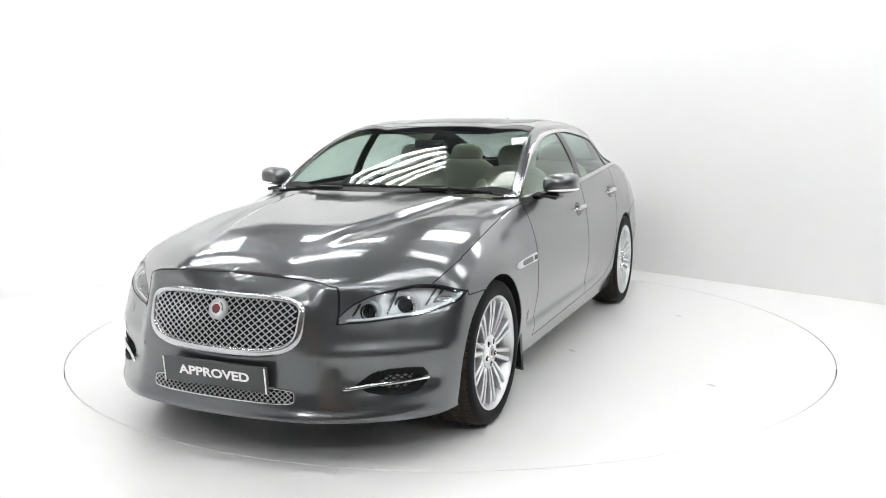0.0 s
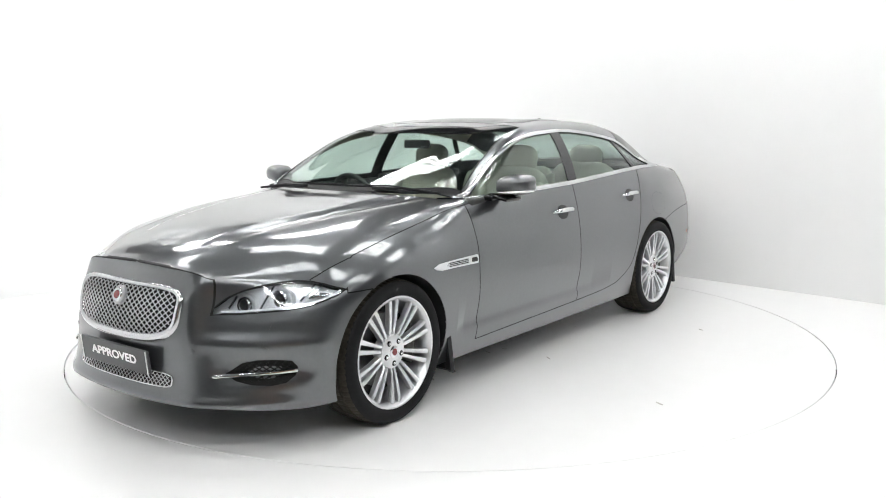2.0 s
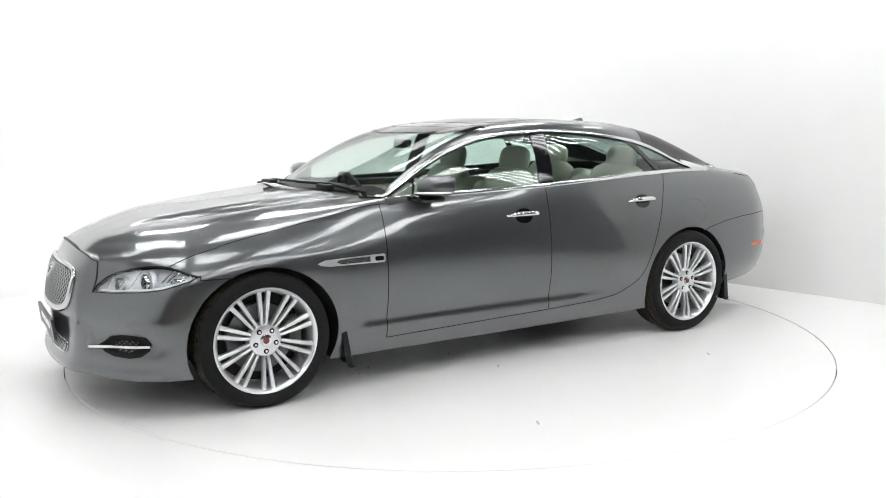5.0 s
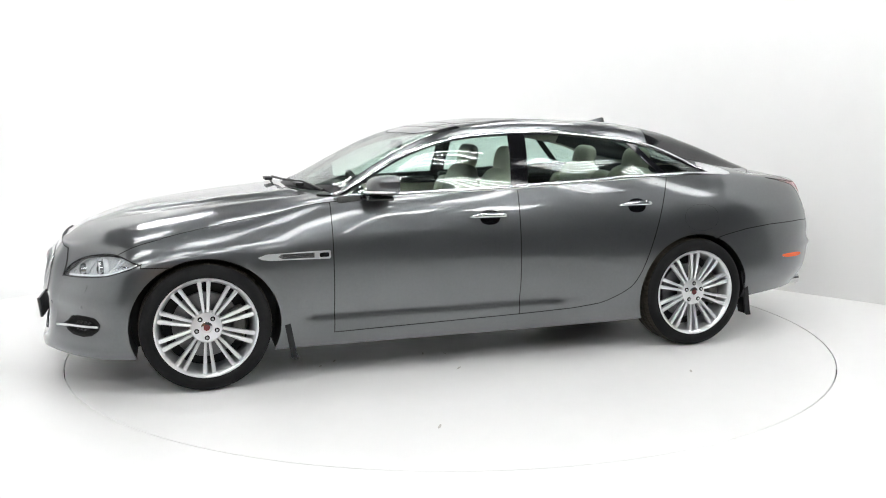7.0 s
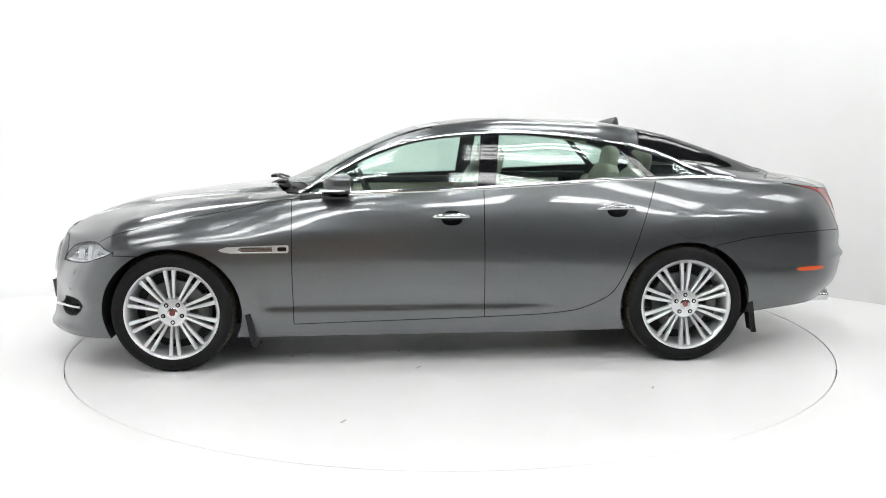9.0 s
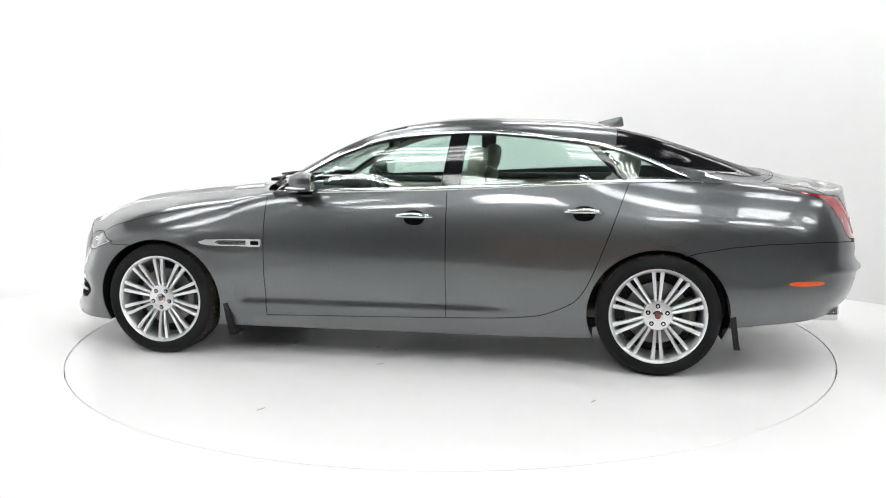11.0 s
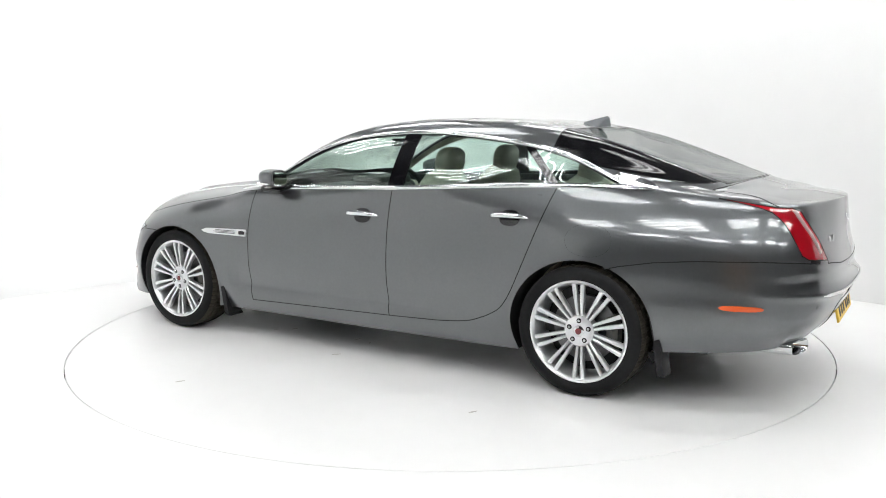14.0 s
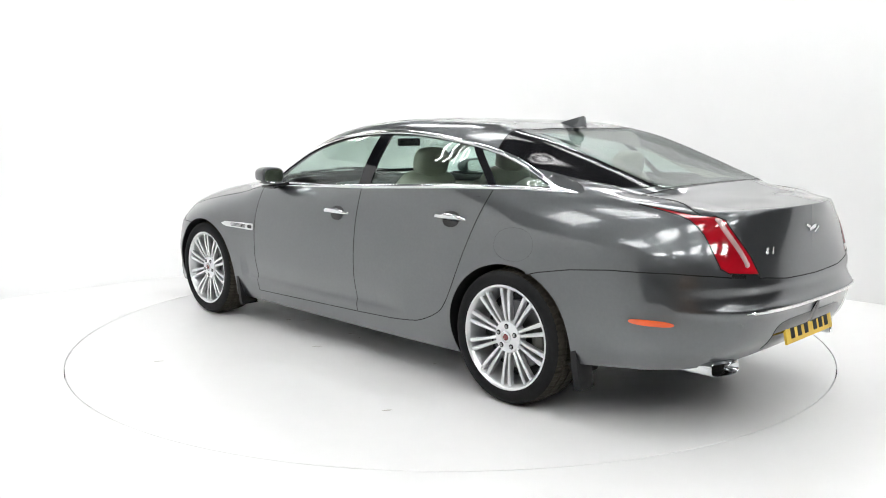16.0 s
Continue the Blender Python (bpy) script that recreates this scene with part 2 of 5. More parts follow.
# ---- car body: sections run from the sill (v=0) over shoulder (v=4) to the centre line (v=8); s runs from nose to tail ----
def line(rows, *breaks):
    """A smooth curve through rows of (s, x, y, z); breaks are s values where it may bend sharply."""
    a = np.array(rows, float)
    cuts = [a[0, 0], *breaks, a[-1, 0]]
    pieces = []
    for lo, hi in zip(cuts, cuts[1:]):
        p = a[(a[:, 0] >= lo - 1e-9) & (a[:, 0] <= hi + 1e-9)]
        k, q = p[:, 0], p[:, 1:]
        m = np.zeros_like(q)
        d = np.diff(q, axis=0) / np.diff(k)[:, None]
        h = np.diff(k)[:, None]
        m[1:-1] = (d[:-1] * h[1:] + d[1:] * h[:-1]) / (h[1:] + h[:-1])
        m[0], m[-1] = d[0], d[-1]
        if lo == 0:
            m[0] = d[0] * (0, 1.25, 0)
        if hi == 15:
            m[-1] = d[-1] * (0, 1.25, 0)
        pieces.append((lo, hi, k, q, m))

    def at(s):
        s = np.asarray(s, float)
        out = np.zeros(s.shape + (3,))
        for n, (lo, hi, k, q, m) in enumerate(pieces):
            w = (s >= lo if n else s >= -1e9) & (s < hi if n < len(pieces) - 1 else s < 1e9)
            if not w.any():
                continue
            t = np.clip(s[w], lo, hi)
            i = np.clip(np.searchsorted(k, t, side="right") - 1, 0, len(k) - 2)
            h = (k[i + 1] - k[i])[:, None]
            f = ((t - k[i])[:, None]) / h
            out[w] = ((1 + 2 * f) * (1 - f) ** 2) * q[i] + f * (1 - f) ** 2 * h * m[i] + f * f * (3 - 2 * f) * q[i + 1] + f * f * (f - 1) * h * m[i + 1]
        return out
    return at


LIP = line([(0, 2.42, 0, .215), (1, 2.39, .36, .217), (2, 2.32, .552, .215), (3, 2.14, .777, .205), (4, 1.92, .887, .2), (5, 1.5, .89, .19), (6, 1.1, .875, .19), (7, .8, .87, .19),
            (8, -.3, .87, .19), (9, -1.1, .87, .195), (10, -1.5, .88, .22), (11, -1.9, .865, .285), (12, -2.3, .795, .32), (13, -2.5, .62, .345), (14, -2.56, .42, .36), (15, -2.575, 0, .37)])
LOW = line([(0, 2.395, 0, .31), (1, 2.365, .375, .31), (2, 2.3, .547, .315), (3, 2.13, .78, .32), (4, 1.92, .916, .32), (5, 1.5, .933, .32), (6, 1.1, .912, .32), (7, .8, .905, .32),
            (8, -.3, .907, .32), (9, -1.1, .905, .32), (10, -1.5, .92, .34), (11, -1.9, .895, .38), (12, -2.3, .842, .41), (13, -2.545, .672, .43), (14, -2.63, .44, .44), (15, -2.655, 0, .45)])
WIDE = line([(0, 2.39, 0, .56), (1, 2.345, .385, .555), (2, 2.255, .532, .555), (3, 2.075, .788, .56), (4, 1.89, .928, .57), (5, 1.5, .955, .6), (6, 1.1, .935, .58), (7, .8, .925, .58),
             (8, -.3, .93, .58), (9, -1.1, .925, .6), (10, -1.5, .932, .62), (11, -1.9, .897, .6), (12, -2.3, .85, .6), (13, -2.562, .692, .6), (14, -2.675, .448, .6), (15, -2.705, 0, .61)])
HIGH = line([(0, 2.347, 0, .7), (1, 2.31, .385, .69), (2, 2.21, .527, .685), (3, 2.02, .785, .675), (4, 1.85, .914, .705), (5, 1.5, .936, .78), (6, 1.1, .905, .8), (7, .8, .9, .83),
             (8, -.3, .904, .87), (9, -1.1, .88, .91), (10, -1.5, .88, .925), (11, -1.9, .859, .915), (12, -2.3, .797, .895), (13, -2.525, .67, .86), (14, -2.63, .438, .83), (15, -2.668, 0, .83)])
EDGE = line([(0, 2.275, 0, .803), (1, 2.26, .38, .785), (2, 2.203, .512, .756), (3, 1.98, .75, .762), (4, 1.81, .835, .812), (5, 1.5, .833, .882), (6, 1.1, .8, .945), (7, .8, .822, 1.005),
             (8, -.3, .858, 1.047), (9, -1.1, .825, 1.087), (10, -1.5, .791, 1.1), (11, -1.9, .742, 1.095), (12, -2.25, .708, 1.051), (13, -2.45, .633, 1.022), (14, -2.571, .448, 1.026), (15, -2.65, 0, 1.045)])
FLANK = line([(0, 2.275, 0, .803), (1, 2.262, .3, .795), (2, 2.203, .42, .791), (3, 2, .6, .84), (4, 1.81, .662, .891), (5, 1.49, .662, .953), (6, 1.13, .659, .996), (7, .87, .67, 1.025),
              (7.001, .8, .8, 1.012), (7.25, .6, .8, 1.09), (7.5, .33, .785, 1.18), (7.75, .06, .775, 1.22), (8, -.3, .775, 1.235), (8.5, -.7, .764, 1.24), (9, -1.1, .748, 1.25), (9.5, -1.38, .703, 1.235),
              (10, -1.57, .675, 1.2), (10.5, -1.78, .648, 1.16), (11, -1.95, .62, 1.13), (11.5, -2.1, .602, 1.093), (12, -2.3, .53, 1.076), (13, -2.47, .455, 1.047), (14, -2.585, .31, 1.045), (15, -2.65, 0, 1.045)], 7, 7.001, 11.5)
RAIL = line([(0, 2.275, 0, .803), (1, 2.25, .2, .808), (2, 2.183, .3, .839), (3, 1.99, .4, .899), (4, 1.79, .43, .938), (5, 1.47, .44, .984), (6, 1.14, .46, 1.018), (7, .93, .47, 1.041),
             (7.001, .79, .775, 1.02), (7.25, .56, .735, 1.169), (7.5, .28, .69, 1.311), (7.75, .02, .655, 1.384), (8, -.3, .635, 1.415), (8.5, -.7, .635, 1.415), (9, -1.1, .628, 1.395), (9.5, -1.42, .611, 1.343),
             (10, -1.63, .592, 1.283), (10.5, -1.83, .579, 1.213), (11, -2, .564, 1.153), (11.5, -2.14, .55, 1.105), (12, -2.335, .34, 1.091), (13, -2.485, .28, 1.062), (14, -2.6, .2, 1.05), (15, -2.65, 0, 1.045)], 7, 7.001, 11.5)
CROWN = line([(0, 2.275, 0, .803), (1, 2.23, .1, .824), (2, 2.153, .15, .866), (3, 1.965, .2, .922), (4, 1.765, .22, .954), (5, 1.46, .22, .989), (6, 1.15, .23, 1.021), (7, .965, .24, 1.044),
              (7.001, .925, .42, 1.045), (7.25, .645, .4, 1.182), (7.5, .365, .37, 1.304), (7.75, .105, .35, 1.399), (8, -.18, .34, 1.446), (8.5, -.6, .34, 1.454), (9, -1.1, .34, 1.434), (9.5, -1.39, .34, 1.354),
              (10, -1.645, .34, 1.287), (10.5, -1.885, .335, 1.209), (11, -2.08, .33, 1.151), (11.5, -2.2, .32, 1.125), (12, -2.345, .17, 1.095), (13, -2.495, .14, 1.073), (14, -2.607, .1, 1.054), (15, -2.65, 0, 1.045)], 7, 7.001, 11.5)
MIDDLE = line([(0, 2.275, 0, .803), (1, 2.225, 0, .829), (2, 2.138, 0, .872), (3, 1.95, 0, .926), (4, 1.75, 0, .958), (5, 1.45, 0, .992), (6, 1.15, 0, 1.022), (7, .98, 0, 1.046),
               (7.25, .67, 0, 1.185), (7.5, .385, 0, 1.308), (7.75, .125, 0, 1.406), (8, -.15, 0, 1.454), (8.5, -.6, 0, 1.463), (9, -1.1, 0, 1.439), (9.5, -1.38, 0, 1.358),
               (10, -1.65, 0, 1.289), (10.5, -1.9, 0, 1.211), (11, -2.1, 0, 1.152), (11.5, -2.22, 0, 1.13), (12, -2.35, 0, 1.096), (13, -2.5, 0, 1.075), (14, -2.61, 0, 1.055), (15, -2.65, 0, 1.045)], 7, 11.5)


# the shoulder's lean, carried smoothly past the foot of the windscreen pillar
LEAN = line([(0, 2.275, 0, .803), (1, 2.262, .3, .795), (2, 2.203, .42, .791), (3, 2, .6, .84), (4, 1.81, .662, .891), (5, 1.49, .662, .953), (6, 1.13, .659, .996), (7, .87, .67, 1.025), (7.5, .25, .715, 1.13),
             (8, -.3, .775, 1.235), (9, -1.1, .748, 1.25), (10, -1.57, .675, 1.2), (11, -1.95, .61, 1.13), (12, -2.3, .53, 1.076), (13, -2.47, .455, 1.047), (14, -2.585, .31, 1.045), (15, -2.65, 0, 1.045)])


def faired(curve, width=.32):
    """The curve with its small waves along the flank taken out, kept as a fine table."""
    k = np.linspace(0, 15, 6001)
    q = curve(k)
    t = np.linspace(-2.4, 2.4, 25)
    g = np.exp(-t * t / 2)
    soft = sum(curve(np.clip(k + width * a, 0, 15)) * b for a, b in zip(t, g)) / g.sum()
    w = (np.clip((k - 3.5) / 1.2, 0, 1) * np.clip((12.6 - k) / 1.2, 0, 1))[:, None]
    w = w * w * (3 - 2 * w)
    q = q + (soft - q) * w
    d = np.gradient(q, k, axis=0)

    def at(s):
        s = np.clip(np.asarray(s, float), 0, 15)
        i = np.clip((s * 400).astype(int), 0, 5999)
        h = (s - k[i])[..., None]
        return q[i] + h * d[i] + h * h * (d[i + 1] - d[i]) * 200
    return at


LIP, LOW, WIDE, HIGH, EDGE = [faired(f) for f in (LIP, LOW, WIDE, HIGH, EDGE)]


def lerp(x, xs, ys):
    return np.interp(x, xs, ys)


def skin(s, v):
    """Points of the left half's outer skin."""
    s, v = np.broadcast_arrays(np.asarray(s, float), np.asarray(v, float))
    shape = s.shape
    s, v = s.ravel(), v.ravel()
    ctl = np.stack([f(s) for f in (LIP, LOW, WIDE, HIGH, EDGE, FLANK, RAIL, CROWN, MIDDLE)], 1)
    mirror = ctl[:, 7] * (1, -1, 1)
    n = np.arange(len(s))
    i = np.clip(v.astype(int), 0, 7)
    f = (v - i)[:, None]
    p0, p1 = ctl[n, i], ctl[n, i + 1]
    pa = np.where((i > 0)[:, None], ctl[n, np.maximum(i - 1, 0)], 2 * p0 - p1)
    pb = np.where((i < 7)[:, None], ctl[n, np.minimum(i + 2, 8)], mirror)
    pb = np.where((i == 3)[:, None], LEAN(s), pb)
    h = np.linalg.norm(p1 - p0, axis=1)[:, None] + 1e-5
    ha = np.linalg.norm(p0 - pa, axis=1)[:, None] + 1e-5
    hb = np.linalg.norm(pb - p1, axis=1)[:, None] + 1e-5
    m0 = ((p0 - pa) / ha * h + (p1 - p0) / h * ha) / (h + ha) * h
    m1 = ((p1 - p0) / h * hb + (pb - p1) / hb * h) / (h + hb) * h
    out = (1 + 2 * f) * (1 - f) ** 2 * p0 + f * (1 - f) ** 2 * m0 + f * f * (3 - 2 * f) * p1 + f * f * (f - 1) * m1
    # pressed hollow along the foot of the doors
    w = np.clip((out[:, 0] + 0.75) / 0.25, 0, 1) * np.clip((1.02 - out[:, 0]) / 0.08, 0, 1)
    u = out[:, 2] - 0.378
    out[:, 1] -= 0.015 * w * np.exp(-(u / np.where(u > 0, .10, .027)) ** 2) * (v < 3)
    # raised middle of the bonnet, with a crease along each side
    yr = lerp(out[:, 0], [.9, 1.5, 2.15], [.50, .41, .25])
    t = np.clip((yr + .02 - out[:, 1]) / .05, 0, 1)
    fade = np.clip((2.12 - out[:, 0]) / .3, 0, 1) * np.clip((7 - s) / .3, 0, 1) * (v > 4)
    out[:, 2] += .013 * fade * (t * t * (3 - 2 * t)) - .010 * fade * np.exp(-((out[:, 1] - yr - .05) / .045) ** 2)
    # splitter lip and hollow round the side intakes
    z = out[:, 2]
    lip = np.clip((4.1 - s) / .8, 0, 1) * (v < 3.5)
    out[:, 0] += lip * (.010 * np.exp(-((z - .232) / .026) ** 2) - .024 * np.exp(-((z - .37) / .05) ** 2) * np.clip((s - 1.9) / .5, 0, 1) + .010 * np.exp(-((z - .49) / .035) ** 2) * np.clip((s - 1.2) / .8, 0, 1))
    # crease over the rear bumper
    tail = np.clip((s - 12.2) / 1.0, 0, 1) * (v < 3.5)
    out[:, 0] += tail * (-.016 * np.exp(-((z - .605) / .022) ** 2) + .012 * np.exp(-((z - .67) / .035) ** 2))
    return out.reshape(shape + (3,))


def slope(s, v):
    e = 2e-3
    du = skin(np.clip(s + e, 0, 15), v) - skin(np.clip(s - e, 0, 15), v)
    dv = skin(s, np.clip(v + e, 0, 8)) - skin(s, np.clip(v - e, 0, 8))
    n = np.cross(du, dv)
    n /= np.linalg.norm(n, axis=-1, keepdims=True) + 1e-12
    return n


def on_skin(axes, a, b, s0, v0, srange=(0, 15), vrange=(0, 8)):
    """Where the skin has these two coordinates (axes: 0 x, 1 y, 2 z): s, v, point, normal."""
    a, b = np.broadcast_arrays(np.asarray(a, float), np.asarray(b, float))
    s = np.full(a.shape, float(s0)) if np.isscalar(s0) else np.array(s0, float)
    v = np.full(a.shape, float(v0)) if np.isscalar(v0) else np.array(v0, float)
    e = 1e-3
    for _ in range(14):
        p = skin(s, v)
        js = (skin(s + e, v) - p) / e
        jv = (skin(s, v + e) - p) / e
        ra, rb = a - p[..., axes[0]], b - p[..., axes[1]]
        A, B, C, D = js[..., axes[0]], jv[..., axes[0]], js[..., axes[1]], jv[..., axes[1]]
        det = A * D - B * C
        det = np.where(abs(det) < 1e-6, 1e-6, det)
        s = np.clip(s + np.clip((ra * D - B * rb) / det, -.5, .5), *srange)
        v = np.clip(v + np.clip((A * rb - ra * C) / det, -.5, .5), *vrange)
    return s, v, skin(s, v), slope(s, v)


def side(x, z, srange=(3.5, 13), vrange=(0, 4.2)):
    s0 = lerp(-np.asarray(x, float), [-2.0, -1.5, -1.1, -.8, .3, 1.1, 1.5, 1.9, 2.3, 2.6], [3.6, 5, 6, 7, 8, 9, 10, 11, 12, 13])
    return on_skin((0, 2), x, z, s0, 2.2, srange, vrange)


def front(y, z):
    return on_skin((1, 2), y, z, lerp(np.asarray(y, float), [0, .38, .52, .76, .9], [0.02, 1, 2, 3, 4]), 2.2, (0, 5), (0, 4))


def rear(y, z):
    return on_skin((1, 2), y, z, lerp(np.asarray(y, float), [0, .43, .66, .83], [14.98, 14, 13, 12]), 2.5, (12, 15), (0, 4))


# outlines of the openings and joints
def eased(x, xs, ys, r=.05):
    """Interpolation with rounded corners."""
    return sum(np.interp(x + k * r, xs, ys) for k in (-1, -.6, -.3, 0, .3, .6, 1)) / 7


def door_foot(x):
    return eased(-np.asarray(x), [-.83, .3, .65, .85, .99, 1.09, 1.2, 1.27, 1.334, 1.42], [.267, .293, .305, .325, .38, .445, .70, .90, 1.075, 1.31])


def window_top(x):
    return eased(-np.asarray(x), [-.78, -.55, -.38, -.21, -.05, .12, .37, .56, .8, 1.04, 1.18, 1.32, 1.45, 1.55, 1.62, 1.69], [1.018, 1.155, 1.243, 1.303, 1.340, 1.360, 1.373, 1.372, 1.352, 1.322, 1.298, 1.262, 1.214, 1.168, 1.138, 1.112])


def belt(x):
    return lerp(-np.asarray(x), [-.8, .3, 1.1, 1.5, 1.9], [1.03, 1.066, 1.106, 1.117, 1.11])


def arch(x, z, cx):
    return np.hypot((x - cx) / .398, (z - .352) / .376) - 1


LAMP_TOP = ([1.85, 2.09, 2.33, 2.55, 2.8, 3.0, 3.3, 3.57, 4.04], [.635, .682, .714, .733, .747, .750, .745, .736, .708])
SEAM = ([3.25, 3.6, 3.95, 4.3], [.752, .781, .806, .83])
LAMP_FOOT = ([1.85, 2.3, 2.85, 3.25, 3.6, 3.85, 4.04], [.610, .613, .629, .645, .666, .682, .708])
TAIL_FOOT = ([11.75, 12.2, 12.45, 12.68, 12.8, 12.88, 12.95, 13.05, 13.2, 13.85], [1.060, 1.035, 1.021, 1.001, .976, .945, .868, .80, .779, .764])
TAIL_INNER = ([.76, .836, .911, 1.004, 1.032], [13.86, 13.75, 13.62, 13.46, 13.03])


def boot_foot(s):
    return lerp(s, [13.6, 14, 14.4, 15], [.752, .745, .728, .722])


def nose_seam(s):
    return EDGE(s)[..., 2]


def quarter_seam(x):
    return lerp(-np.asarray(x), [1.6, 1.73, 1.9, 2.1, 2.4, 2.6], [.68, .714, .745, .765, .775, .765])


# each joint: its signed distance and the part of the skin it crosses
JOINTS = [
    (lambda s, v, p: arch(p[..., 0], p[..., 2], 1.516), lambda s, v, p: (s > 3.6) & (s < 6.4) & (v < 4)),
    (lambda s, v, p: arch(p[..., 0], p[..., 2], -1.516), lambda s, v, p: (s > 8.6) & (s < 11.6) & (v < 4)),
    (lambda s, v, p: p[..., 2] - door_foot(p[..., 0]), lambda s, v, p: (p[..., 0] < .822) & (p[..., 0] > -1.335) & (v < 4.001) & (s > 6) & (s < 10)),
    (lambda s, v, p: p[..., 0] - .822, lambda s, v, p: (v < 4) & (s > 6) & (s < 8) & (p[..., 2] > .26)),
    (lambda s, v, p: p[..., 0] + .30, lambda s, v, p: (v < 4.3) & (s > 7) & (s < 9) & (p[..., 2] > .285)),
    (lambda s, v, p: p[..., 2] - window_top(p[..., 0]), lambda s, v, p: (v > 4.02) & (v < 6) & (s > 7.001) & (p[..., 0] < .78) & (p[..., 0] > -1.70)),
    (lambda s, v, p: p[..., 2] - belt(p[..., 0]), lambda s, v, p: (v > 3.9) & (v < 5) & (s > 7.001) & (p[..., 0] < .79) & (p[..., 0] > -1.76)),
    (lambda s, v, p: p[..., 0] + .315 + (p[..., 2] - 1.05) * .12 - .055, lambda s, v, p: (v > 4.02) & (v < 6) & (s > 7.1) & (s < 9)),
    (lambda s, v, p: p[..., 0] + .315 + (p[..., 2] - 1.05) * .12 + .055, lambda s, v, p: (v > 4.02) & (v < 6) & (s > 7.1) & (s < 9)),
    (lambda s, v, p: p[..., 0] + 1.33 - (p[..., 2] - 1.1) * .98 - .026, lambda s, v, p: (v > 4.02) & (v < 6) & (s > 8.3) & (s < 10.3)),
    (lambda s, v, p: p[..., 0] + 1.33 - (p[..., 2] - 1.1) * .98 + .026, lambda s, v, p: (v > 4.02) & (v < 6) & (s > 8.3) & (s < 10.3)),
    (lambda s, v, p: p[..., 2] - lerp(s, *LAMP_TOP), lambda s, v, p: (s > 1.84) & (s < 4.05) & (v < 4)),
    (lambda s, v, p: p[..., 2] - lerp(s, *SEAM), lambda s, v, p: (s > 3.25) & (s < 4.25) & (v < 4)),
    (lambda s, v, p: p[..., 2] - lerp(s, *LAMP_FOOT), lambda s, v, p: (s > 1.84) & (s < 4.05) & (v < 4)),
    (lambda s, v, p: p[..., 2] - lerp(s, *TAIL_FOOT), lambda s, v, p: (s > 11.7) & (s < lerp(p[..., 2], *TAIL_INNER)) & (v < 4.2)),
    (lambda s, v, p: (s - lerp(p[..., 2], *TAIL_INNER)) * .2, lambda s, v, p: (s > 12.5) & (s < 14.3) & (v < 4.2) & (p[..., 2] > .75)),
    (lambda s, v, p: p[..., 2] - boot_foot(s), lambda s, v, p: (s > 13.9) & (v < 4)),
    (lambda s, v, p: p[..., 2] - .69, lambda s, v, p: (s > 4.05) & (s < 5) & (v < 4) & (p[..., 0] > 1.6)),
    (lambda s, v, p: p[..., 2] - quarter_seam(p[..., 0]), lambda s, v, p: (s > 10.3) & (s < 12.9) & (v < 4) & (p[..., 2] < .8)),
]


